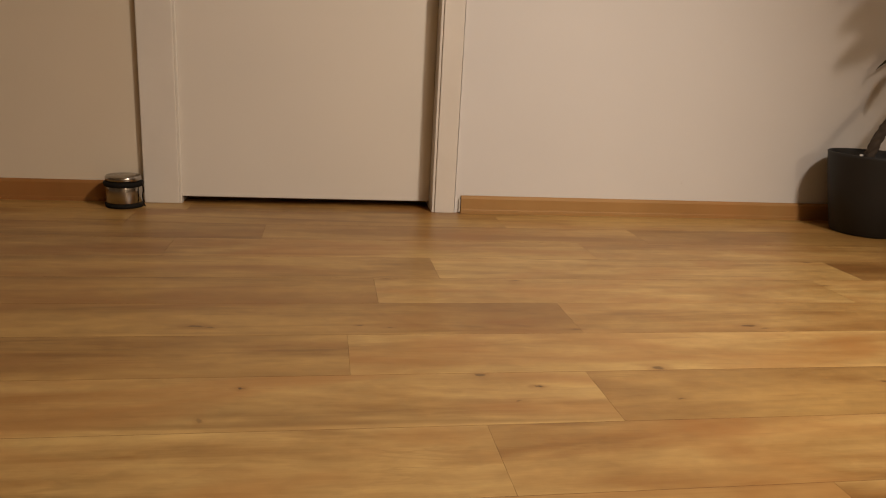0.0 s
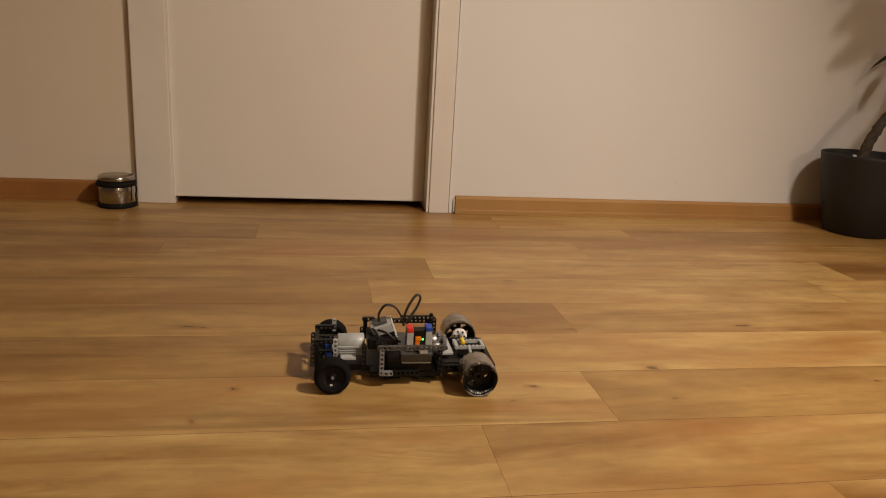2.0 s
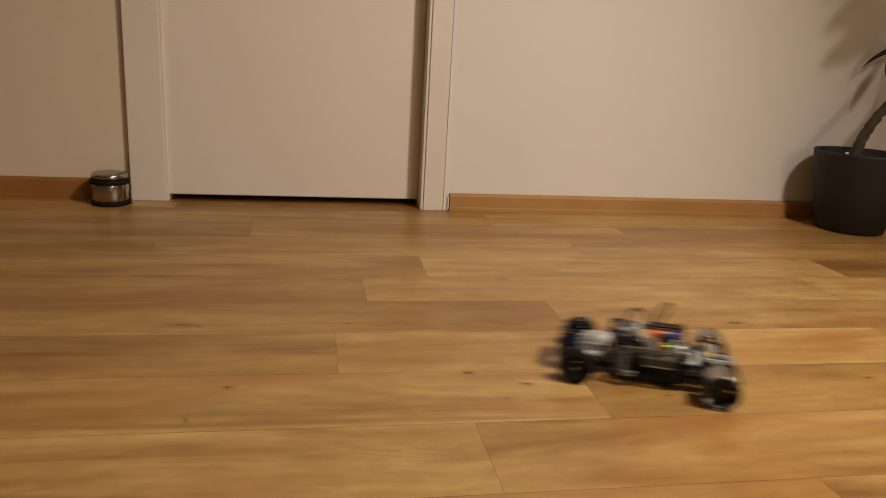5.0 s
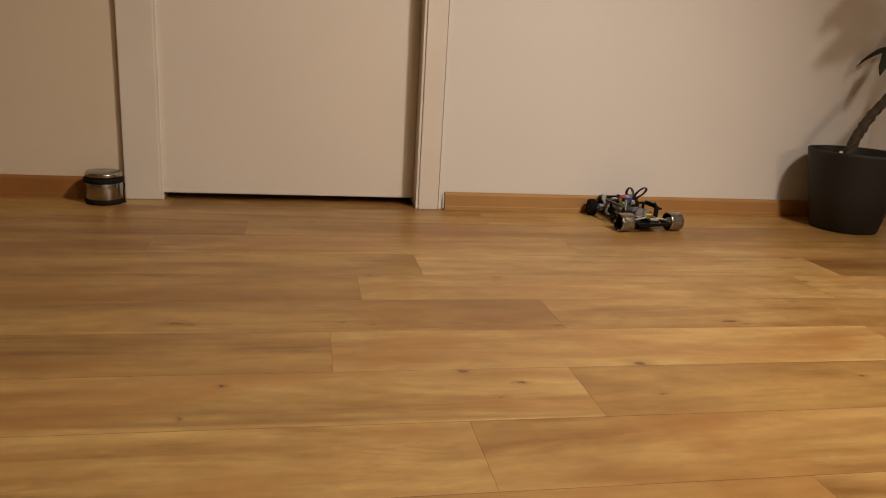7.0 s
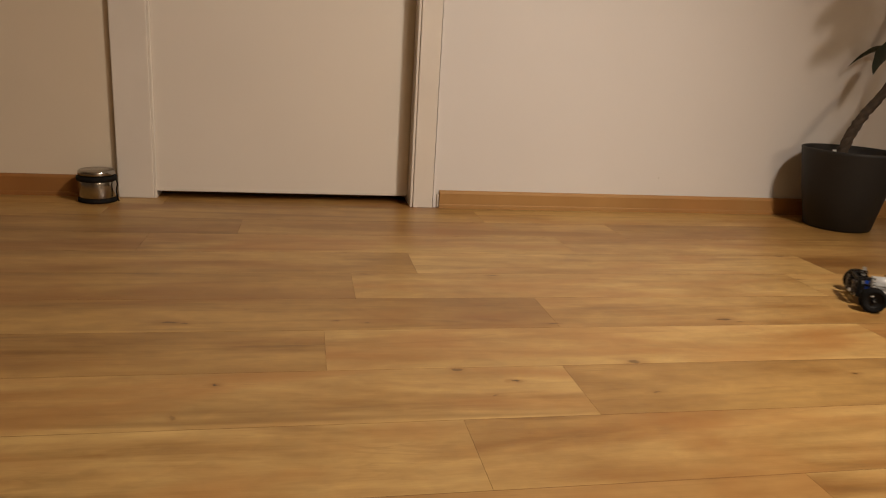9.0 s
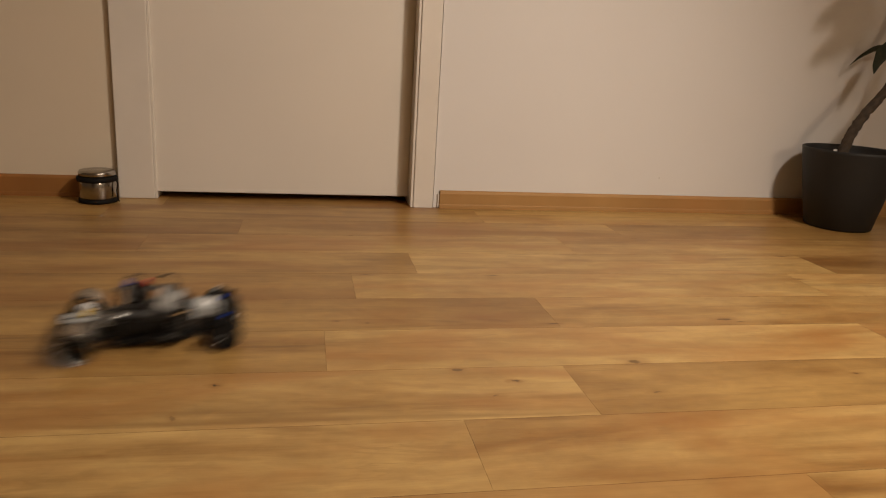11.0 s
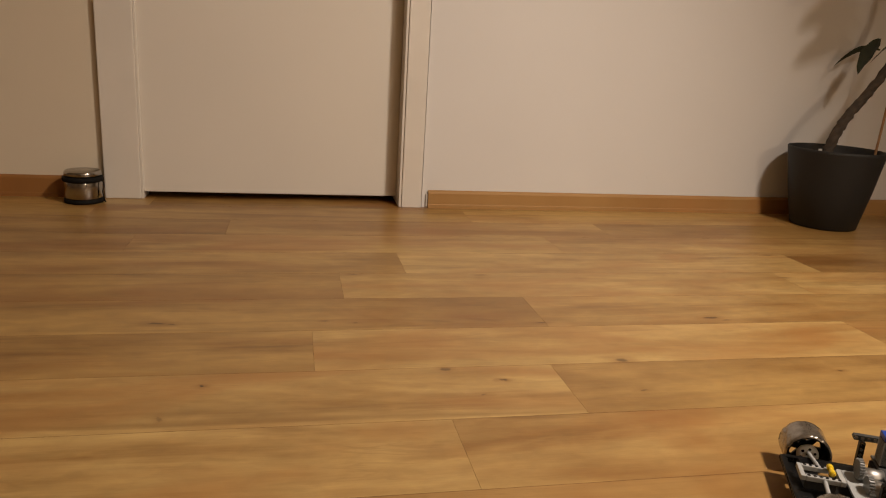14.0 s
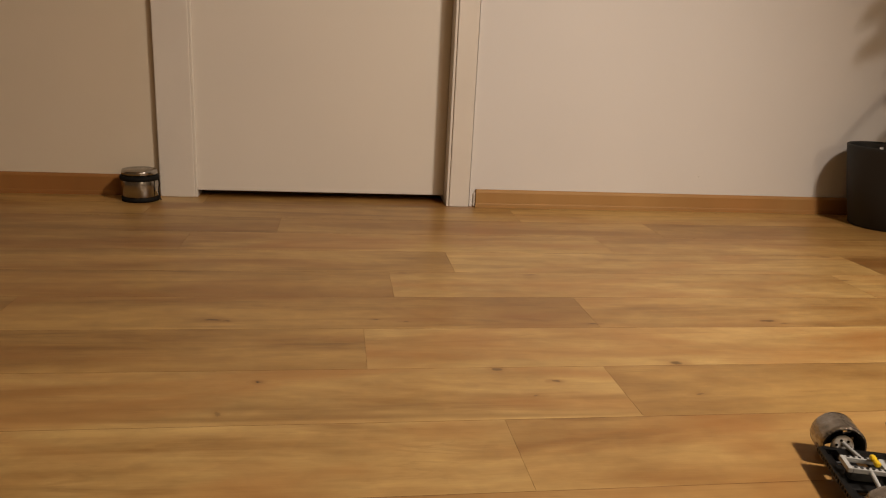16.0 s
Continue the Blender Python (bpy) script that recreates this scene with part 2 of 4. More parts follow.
M_PAPER = mat("plant_tag", (0.72, 0.70, 0.66), 0.6, noise_scale=40, amount=0.05)
M_BLACK = mat("black_plastic", (0.007, 0.007, 0.007), 0.42, noise_scale=90, amount=0.2, spec=0.22)
M_TYRE = mat("tyre_rubber", (0.007, 0.007, 0.007), 0.85, noise_scale=120, amount=0.25, bump=0.3, bump_scale=500, spec=0.12)
M_RIM = mat("matt_black_plastic", (0.007, 0.007, 0.007), 0.6, noise_scale=90, amount=0.2, spec=0.2)
M_DGREY = mat("dark_grey_plastic", (0.062, 0.063, 0.062), 0.34, noise_scale=90, amount=0.1)
M_LGREY = mat("light_grey_plastic", (0.41, 0.425, 0.42), 0.36, noise_scale=90, amount=0.06)
M_MGREY = mat("mid_grey_plastic", (0.20, 0.205, 0.205), 0.34, noise_scale=90, amount=0.08)
M_WHITE = mat("white_plastic", (0.78, 0.77, 0.74), 0.35, noise_scale=90, amount=0.04)
M_RED = mat("red_plastic", (0.62, 0.035, 0.018), 0.32, noise_scale=90, amount=0.06)
M_BLUE = mat("blue_plastic", (0.012, 0.060, 0.42), 0.32, noise_scale=90, amount=0.06)
M_ORANGE = mat("orange_plastic", (0.80, 0.24, 0.010), 0.35, noise_scale=90, amount=0.06)
M_YELLOW = mat("yellow_plastic", (0.82, 0.56, 0.015), 0.32, noise_scale=90, amount=0.06)
M_CABLE = mat("cable_rubber", (0.016, 0.009, 0.006), 0.45, noise_scale=90, amount=0.2)
M_METAL = mat("motor_can", (0.40, 0.39, 0.37), 0.45, 1.0, noise_scale=60, amount=0.05)
M_TAPE = mat("packing_tape", (0.27, 0.24, 0.20), 0.17, 0.8, noise_scale=70, amount=0.3, bump=1.0, bump_scale=120, coat=0.6)
M_FOIL = mat("clear_tape_end", (0.62, 0.60, 0.56), 0.12, 0.5, noise_scale=120, amount=0.3, bump=1.0, bump_scale=160, coat=1.0)
M_LED = bpy.data.materials.new("green_led")
M_LED.use_nodes = True
_b = M_LED.node_tree.nodes["Principled BSDF"]
_b.inputs["Base Color"].default_value = (0.02, 0.4, 0.03, 1)
_b.inputs["Emission Color"].default_value = (0.08, 1.0, 0.10, 1)
_b.inputs["Emission Strength"].default_value = 3.0


# ---------------------------------------------------------------- mesh helpers
def part(name, bm, material, parent=None, label="", smooth=False):
    me = bpy.data.meshes.new(name)
    bm.normal_update()
    bm.to_mesh(me)
    bm.free()
    if smooth:
        for p in me.polygons:
            p.use_smooth = True
    me.materials.append(material)
    o = new(name, me)
    if parent is not None:
        o.parent = parent
    if label:
        o["label"] = label
    return o


def box(bm, x0, x1, y0, y1, z0, z1, bevel=0.0, m=None):
    g = bmesh.ops.create_cube(bm, size=1.0)
    vs = g["verts"]
    bmesh.ops.scale(bm, vec=(x1 - x0, y1 - y0, z1 - z0), verts=vs)
    bmesh.ops.translate(bm, vec=((x0 + x1) / 2, (y0 + y1) / 2, (z0 + z1) / 2), verts=vs)
    if bevel:
        es = list({e for v in vs for e in v.link_edges})
        r = bmesh.ops.bevel(bm, geom=es, offset=bevel, segments=2, affect="EDGES", profile=0.6)
        vs = r["verts"]
    if m is not None:
        bmesh.ops.transform(bm, matrix=m, verts=list({v for v in vs}))
    return bm


def lathe(bm, profile, axis="z", centre=(0, 0, 0), segs=40, closed=False):
    """Turns a profile of (radius, height) round an axis."""
    rings = []
    for r, h in profile:
        ring = []
        for i in range(segs):
            a = 2 * math.pi * i / segs
            c, s = r * math.cos(a), r * math.sin(a)
            p = {"z": (c, s, h), "y": (s, h, c), "x": (h, c, s)}[axis]
            ring.append(bm.verts.new((p[0] + centre[0], p[1] + centre[1], p[2] + centre[2])))
        rings.append(ring)
    n = len(rings)
    for k in range(n if closed else n - 1):
        a, b = rings[k], rings[(k + 1) % n]
        for i in range(segs):
            j = (i + 1) % segs
            bm.faces.new((a[i], a[j], b[j], b[i]))
    if not closed:
        if profile[0][0] > 1e-6:
            bm.faces.new(list(reversed(rings[0])))
        if profile[-1][0] > 1e-6:
            bm.faces.new(rings[-1])
    return bm


def rod(bm, p, q, r, segs=12, r2=None):
    p, q = Vector(p), Vector(q)
    d = q - p
    t = d.to_track_quat("Z", "Y").to_matrix()
    a = [bm.verts.new(p + t @ Vector((r * math.cos(2 * math.pi * i / segs), r * math.sin(2 * math.pi * i / segs), 0))) for i in range(segs)]
    r2 = r if r2 is None else r2
    b = [bm.verts.new(q + t @ Vector((r2 * math.cos(2 * math.pi * i / segs), r2 * math.sin(2 * math.pi * i / segs), 0))) for i in range(segs)]
    for i in range(segs):
        j = (i + 1) % segs
        bm.faces.new((a[i], a[j], b[j], b[i]))
    bm.faces.new(list(reversed(a)))
    bm.faces.new(b)
    return bm


def curve_points(pts, n):
    """A smooth line through the given places."""
    pts = [Vector(p) for p in pts]
    ext = [2 * pts[0] - pts[1]] + pts + [2 * pts[-1] - pts[-2]]
    out = []
    for i in range(1, len(ext) - 2):
        p0, p1, p2, p3 = ext[i - 1:i + 3]
        for k in range(n):
            t = k / n
            out.append(0.5 * ((2 * p1) + (p2 - p0) * t + (2 * p0 - 5 * p1 + 4 * p2 - p3) * t * t + (3 * p1 - p0 - 3 * p2 + p3) * t ** 3))
    out.append(pts[-1])
    return out


def tube(bm, pts, radii, segs=8, flat=1.0, side=(0, 1, 0)):
    """Sweeps a round or flattened section along a line."""
    rings = []
    for i, p in enumerate(pts):
        d = (pts[min(i + 1, len(pts) - 1)] - pts[max(i - 1, 0)]).normalized()
        s = Vector(side)
        s = (s - d * s.dot(d)).normalized()
        u = d.cross(s)
        r = radii[i] if isinstance(radii, (list, tuple)) else radii
        rings.append([bm.verts.new(p + s * (r * math.cos(2 * math.pi * k / segs)) + u * (r * flat * math.sin(2 * math.pi * k / segs))) for k in range(segs)])
    for a, b in zip(rings, rings[1:]):
        for k in range(segs):
            j = (k + 1) % segs
            bm.faces.new((a[k], a[j], b[j], b[k]))
    bm.faces.new(list(reversed(rings[0])))
    bm.faces.new(rings[-1])
    return bm


def quad_box(name, x0, x1, y0, y1, z0, z1, material, parent=None, bevel=0.0, label=""):
    return part(name, box(bmesh.new(), x0, x1, y0, y1, z0, z1, bevel), material, parent, label)


# ---------------------------------------------------------------- the room
XL, XR, YB, CEIL = -3.2, 4.4, -4.4, 2.50
YR, YLW = 2.565, 2.648          # wall faces beside the door: the longer stretch stands a little forward
tagged(quad_box("wall_north_long", 0.4708, XR, YR, YR + 0.16, 0, CEIL, M_WALL), "smooth off-white painted wall beside the door", "wall", kind="structure")
tagged(quad_box("wall_north_short", XL, -0.600, YLW, YLW + 0.16, 0, CEIL, M_WALL_WARM), "smooth painted wall beside the door, warm light in its colour", "wall", kind="structure")
tagged(quad_box("wall_north_over_door", -0.600, 0.470, YR + 0.02, YR + 0.16, 2.10, CEIL, M_WALL), "off-white painted wall over the door", "wall", kind="structure")
tagged(quad_box("wall_west", XL - 0.12, XL, YB, YLW + 0.16, 0, CEIL, M_FAR_DULL), "unseen side wall, darkened to cut bounce light", "wall", kind="structure")
tagged(quad_box("wall_east", XR, XR + 0.12, YB, YR + 0.16, 0, CEIL, M_FAR_DULL), "unseen side wall, darkened to cut bounce light", "wall", kind="structure")
tagged(quad_box("wall_south", XL - 0.12, XR + 0.12, YB - 0.12, YB, 0, CEIL, M_FAR_DULL), "unseen wall across the room, darkened to cut bounce light", "wall", kind="structure")
tagged(quad_box("ceiling", XL - 0.12, XR + 0.12, YB - 0.12, YR + 0.3, CEIL, CEIL + 0.1, M_CEIL), "plain white painted ceiling", "ceiling", kind="structure")


def door_frame():
    """The white lacquered lining: two casings with moulded inner edge, jambs behind them and a head."""
    o = new("door_frame")
    bm = bmesh.new()
    box(bm, -0.617, -0.500, 2.624, 2.70, 0, 2.09, 0.004)
    part("casing", bm, M_TRIM, o)
    bm = bmesh.new()
    box(bm, 0.396, 0.467, 2.555, 2.63, 0, 2.09, 0.002)
    part("casing", bm, M_TRIM, o)
    bm = bmesh.new()
    box(bm, -0.4998, -0.492, 2.6275, 2.72, 0, 2.06, 0.002)
    part("jamb", bm, M_TRIM, o)
    bm = bmesh.new()
    box(bm, 0.3860, 0.3959, 2.5600, 2.72, 0, 2.06, 0.002)
    part("jamb", bm, M_TRIM, o)
    bm = bmesh.new()
    box(bm, -0.617, 0.467, 2.56, 2.70, 2.0905, 2.16, 0.004)
    part("head_casing", bm, M_TRIM, o)
    return tagged(o, "white lacquered door frame with flat casings", "door frame", kind="structure")


door_frame()
leaf = tagged(quad_box("door_1", -0.493, 0.3858, 2.637, 2.677, 0.0238, 2.06, M_DOOR, bevel=0.003), "closed smooth white interior door with a gap below", "door", kind="structure")
# added dark sheet that stands for the shade in the door gap
tagged(quad_box("shade_backing", -0.60, 0.47, 2.735, 2.75, -0.01, 2.12, M_JOINT), "dark sheet standing in for shade behind the closed door", "backdrop", kind="structure")


def baseboard(name, x0, x1, face, top, label, material):
    """A wooden skirting with a rounded upper edge and a small foot bead."""
    bm = bmesh.new()
    prof = [(0, 0), (-0.0148, 0), (-0.0148, 0.012), (-0.0135, 0.015), (-0.0135, top - 0.010), (-0.011, top - 0.004), (-0.006, top), (0, top)]
    a = [bm.verts.new((x0, face + y, z)) for y, z in prof]
    b = [bm.verts.new((x1, face + y, z)) for y, z in prof]
    for i in range(len(prof) - 1):
        bm.faces.new((a[i], b[i], b[i + 1], a[i + 1]))
    bm.faces.new(a)
    bm.faces.new(list(reversed(b)))
    return tagged(part(name, bm, material), label, "baseboard", kind="structure")


baseboard("baseboard", 0.492, XR, YR - 0.0005, 0.064, "orange-brown wooden baseboard along the long wall", M_BASE)
baseboard("baseboard", XL, -0.640, YLW - 0.0005, 0.072, "reddish brown wooden baseboard along the short wall, dimming in its colour", M_BASE_RED_DIM)
cap = bmesh.new()
box(cap, 0.4845, 0.4915, YR - 0.008, YR - 0.0005, 0.003, 0.052, 0.0025)
tagged(part("trim", cap, M_CAULK), "rough white filler at the baseboard end", "filler", kind="structure")


def nail(x, z):
    """A small nail driven almost flush into the long wall."""
    bm = bmesh.new()
    lathe(bm, [(.0007, .010), (.0007, -.0008), (.0016, -.0010), (.0014, -.0016), (.0, -.0018)], "y", (0, 0, 0), 14)
    o = part("nail", bm, M_STEEL, None, "", True)
    o.matrix_basis = pose(x, YR, z)
    return tagged(o, "tiny dark nail head in the white wall", "nail")


nail(1.342, 0.131)


# ---------------------------------------------------------------- door stop
def door_stop(x, y):
    o = new("door_stop")
    r, h = 0.057, 0.106
    body = part("body", lathe(bmesh.new(), [(r - .002, .012), (r, .014), (r, .070), (r - .001, .072)], segs=48), M_STEEL, o, "brushed steel cylinder", True)
    part("base_ring", lathe(bmesh.new(), [(r - .004, 0), (r + .003, .001), (r + .004, .007), (r + .003, .0135), (r - .003, .0145)], segs=48), M_RUBBER, o, "black rubber base ring", True)
    part("rubber_band", lathe(bmesh.new(), [(r - .002, .0705), (r + .005, .072), (r + .0065, .079), (r + .005, .086), (r - .002, .0875)], segs=48), M_RUBBER, o, "black rubber bumper band", True)
    part("lid", lathe(bmesh.new(), [(r - .003, .087), (r, .0875), (r, .101), (r - .004, h), (0.0, h + .0005)], segs=48), M_STEEL, o, "domed steel lid", True)
    pts = curve_points([(r + .004, -.012, .082), (r + .010, -.016, .062), (r + .006, -.018, .040), (r + .009, -.016, .012), (r + .013, -.02, .006)], 6)
    part("strap", tube(bmesh.new(), pts, .004, 8, .5), M_RUBBER, o, "black rubber carrying strap", True)
    o.matrix_basis = pose(x, y, 0)
    return tagged(o, "round brushed steel door stop with black rubber rings", "door stop")


door_stop(-0.668, 2.566)


# ---------------------------------------------------------------- potted plant
def leaf_mesh(bm, base, tip, width, sag, twist=0.0, n=12):
    """A pointed leaf, folded along its midrib and wavy at the edge."""
    base, tip = Vector(base), Vector(tip)
    d = tip - base
    side = d.cross(Vector((0, 0, 1))).normalized()
    side = Matrix.Rotation(twist, 3, d.normalized()) @ side
    up = side.cross(d).normalized()
    rows = []
    for i in range(n + 1):
        t = i / n
        w = width * (math.sin(math.pi * min(1, t * 0.96 + 0.04)) ** 0.8) * (1 - 0.25 * t)
        c = base + d * t - Vector((0, 0, 1)) * sag * math.sin(math.pi * t)
        wav = 0.06 * width * math.sin(t * 17)
        rows.append([bm.verts.new(c + side * w * s + up * (abs(s) * w * 0.35 + wav * abs(s))) for s in (-1, -0.55, 0, 0.55, 1)])
    for a, b in zip(rows, rows[1:]):
        for k in range(4):
            bm.faces.new((a[k], a[k + 1], b[k + 1], b[k]))


def plant(x, y):
    o = new("potted_plant")
    rt, rb, h = 0.167, 0.115, 0.291
    prof = [(rb - .006, 0.0), (rb, .004), (rb + (rt - rb) * .55, h * .5), (rt - .002, h - .012), (rt, h - .002), (rt - .002, h), (rt - .006, h), (rt - .008, h - .012), (rt - .016, h - .05)]
    part("planter", lathe(bmesh.new(), prof, segs=64), M_POT, o, "dark grey tapered plastic planter", True)
    bm = bmesh.new()
    lathe(bm, [(rt - .011, h - .036), (.10, h - .030), (.05, h - .034), (0.0, h - .030)], segs=40)
    part("soil", bm, M_SOIL, o, "dark potting soil", True)
    line = curve_points([(-.090, -.055, h - .04), (-.066, -.055, h + .05), (-.018, -.048, h + .13), (.045, -.042, h + .205), (.13, -.025, h + .32), (.20, 0, h + .50)], 10)
    for s in range(3):
        bm = bmesh.new()
        pts = []
        for i, p in enumerate(line):
            a = i * 0.52 + s * 2.094
            pts.append(p + Vector((math.cos(a) * .006, math.sin(a) * .006, 0)))
        rad = [.0140 * (1 - .25 * i / len(line)) * (1 + .10 * math.sin(i * 1.7 + s) + .10 * math.sin(i * 2.9 + 2.3 * s)) for i in range(len(line))]
        part("trunk", tube(bm, pts, rad, 9), M_BARK, o, "thick braided brown stem", True)
    # leaves that hang low beside the stem
    lv = [((.22, .14, .655), (.036, .15, .583), .0135, -.030, 1.2), ((.112, .03, .690), (.040, .02, .560), .036, -.008, .0), ((.15, -.01, .69), (.08, .02, .60), .014, -.004, .3)]
    # the crown above
    rnd = random.Random(4)
    lv += [((.10, -.14, .92), (-.13, -.20, .875), .080, -.02, .2), ((.10, -.12, 1.02), (-.135, -.20, .985), .075, -.02, .1), ((.08, -.10, .95), (-.03, -.17, .90), .085, -.02, .3), ((.12, -.12, .97), (-.075, -.19, .935), .080, -.02, .2), ((.10, .02, 1.06), (-.09, .02, 1.02), .05, -.03, .2)]
    for i in range(16):
        a = rnd.uniform(-1.7, 1.4)
        z = rnd.uniform(.86, 1.15)
        b = Vector((.20 + rnd.uniform(-.03, .03), rnd.uniform(-.03, .03), z))
        ln = rnd.uniform(.16, .26)
        lv.append((b, b + Vector((math.cos(a) * ln, math.sin(a) * ln * .55 - .03, rnd.uniform(-.06, .12))), rnd.uniform(.035, .055), rnd.uniform(-.04, -.01), rnd.uniform(-.6, .6)))
    for b, t, w, sag, tw in lv:
        bm = bmesh.new()
        leaf_mesh(bm, b, t, w, sag, tw)
        part("leaf", bm, M_LEAF, o, "drooping dark green leaf", True)
    bm = bmesh.new()
    tube(bm, curve_points([(.20, 0, h + .48), (.21, 0, .95), (.20, .0, 1.12)], 6), .012, 8)
    part("trunk", bm, M_BARK, o, "", True)
    bm = bmesh.new()
    rod(bm, (.150, -.02, h - .04), (.215, .02, 1.0), .0045)
    part("stake", bm, M_STAKE, o, "thin brown wooden stake")
    bm = bmesh.new()
    box(bm, -.112, -.096, -.045, -.0435, h - .035, h + .002, 0)
    part("tag", bm, M_PAPER, o, "small pale plastic plant tag")
    o.matrix_basis = pose(x, y, 0)
    return tagged(o, "leafy plant with braided stem in dark grey planter", "potted plant")


plant(1.985, 2.365)


# ---------------------------------------------------------------- toy car
U = 0.008


def beam(bm, n, at, along="x", hole="y", size=0.0074):
    """A studless beam of n modules, with rounded ends and real holes."""
    h, r = size / 2, 0.0025
    ax = {"x": Vector((1, 0, 0)), "y": Vector((0, 1, 0)), "z": Vector((0, 0, 1))}
    X, Y = ax[along], ax[hole]
    Z = X.cross(Y)
    at = Vector(at)

    def put(u, v, w):
        return bm.verts.new(at + X * u + Z * v + Y * w)
    sets = []
    for w in (-h, h):
        mods = []
        for i in range(n):
            c = (i - (n - 1) / 2) * U
            xl, xr = c - U / 2, c + U / 2
            k = h * 0.42
            cl, cr = (k if i == 0 else 0), (k if i == n - 1 else 0)
            outer = [(xr, 0), (xr - cr * .9, h - cr * .15), (c, h), (xl + cl * .9, h - cl * .15), (xl, 0), (xl + cl * .9, -h + cl * .15), (c, -h), (xr - cr * .9, -h + cr * .15)]
            ov = [put(u, v, w) for u, v in outer]
            iv = [put(c + r * math.cos(math.pi * q / 4), r * math.sin(math.pi * q / 4), w) for q in range(8)]
            for q in range(8):
                j = (q + 1) % 8
                bm.faces.new((ov[q], ov[j], iv[j], iv[q]) if w > 0 else (iv[q], iv[j], ov[j], ov[q]))
            mods.append((ov, iv))
        sets.append(mods)
    for i in range(n):
        (oa, ia), (ob, ib) = sets[0][i], sets[1][i]
        for q in range(8):
            j = (q + 1) % 8
            bm.faces.new((ib[q], ib[j], ia[j], ia[q]))
            if (q in (7, 0) and i < n - 1) or (q in (3, 4) and i > 0):
                continue
            bm.faces.new((oa[q], oa[j], ob[j], ob[q]))
    bmesh.ops.remove_doubles(bm, verts=bm.verts, dist=1e-5)
    bmesh.ops.recalc_face_normals(bm, faces=bm.faces)
    return bm


def gear(bm, r, width, teeth, centre, axis="x"):
    prof = []
    for i in range(teeth * 4):
        a = 2 * math.pi * i / (teeth * 4)
        rr = r if i % 4 in (0, 1) else r * 0.86
        prof.append((rr * math.cos(a), rr * math.sin(a)))
    c = Vector(centre)

    def place(u, v, w):
        return c + (Vector((w, u, v)) if axis == "x" else Vector((u, w, v)))
    a = [bm.verts.new(place(u, v, -width / 2)) for u, v in prof]
    b = [bm.verts.new(place(u, v, width / 2)) for u, v in prof]
    for i in range(len(prof)):
        j = (i + 1) % len(prof)
        bm.faces.new((a[i], a[j], b[j], b[i]))
    bm.faces.new(list(reversed(a)))
    bm.faces.new(b)
    return bm


def front_wheel(car, side):
    """A black rubber tyre with fine tread on a black rim."""
    R, w = 0.030, 0.013
    bm = bmesh.new()
    lathe(bm, [(.0195, -w), (.026, -w - .0008), (.0292, -w + .002), (R, -w + .005), (R, w - .005), (.0292, w - .002), (.026, w + .0008), (.0195, w), (.0180, .004), (.0180, -.004)], "y", segs=48, closed=True)
    tyre = part("front_wheel", bm, M_TYRE, car, "black rubber tyre", True)
    bm = bmesh.new()
    for i in range(36):
        a = 2 * math.pi * i / 36
        m = Matrix.Rotation(a, 4, "Y") @ Matrix.Translation((0, 0, R))
        box(bm, -.0011, .0011, -w + .005, w - .005, -.001, .0003, 0, m)
    part("tread", bm, M_TYRE, tyre)
    bm = bmesh.new()
    lathe(bm, [(.0055, -.006), (.0195, -.0125), (.0205, -.0110), (.0205, .0110), (.0195, .0125), (.0165, .0095), (.0060, .004), (.0055, .010), (.0035, .0105), (.0035, -.006)], "y", segs=32, closed=True)
    part("rim", bm, M_RIM, tyre, "black plastic rim", True)
    bm = bmesh.new()
    box(bm, -.0024, .0024, -.0145, .0145, -.0009, .0009, .0003)
    box(bm, -.0009, .0009, -.0145, .0145, -.0024, .0024, .0003)
    part("axle", bm, M_MGREY, tyre, "grey cross axle")
    bm = bmesh.new()
    box(bm, -.002, .002, .0095 * side, .0110 * side, -.0145, -.0125) if side > 0 else box(bm, -.002, .002, -.0110, -.0095, -.0145, -.0125)
    part("pin", bm, M_WHITE, tyre, "white plastic pin")
    return tyre


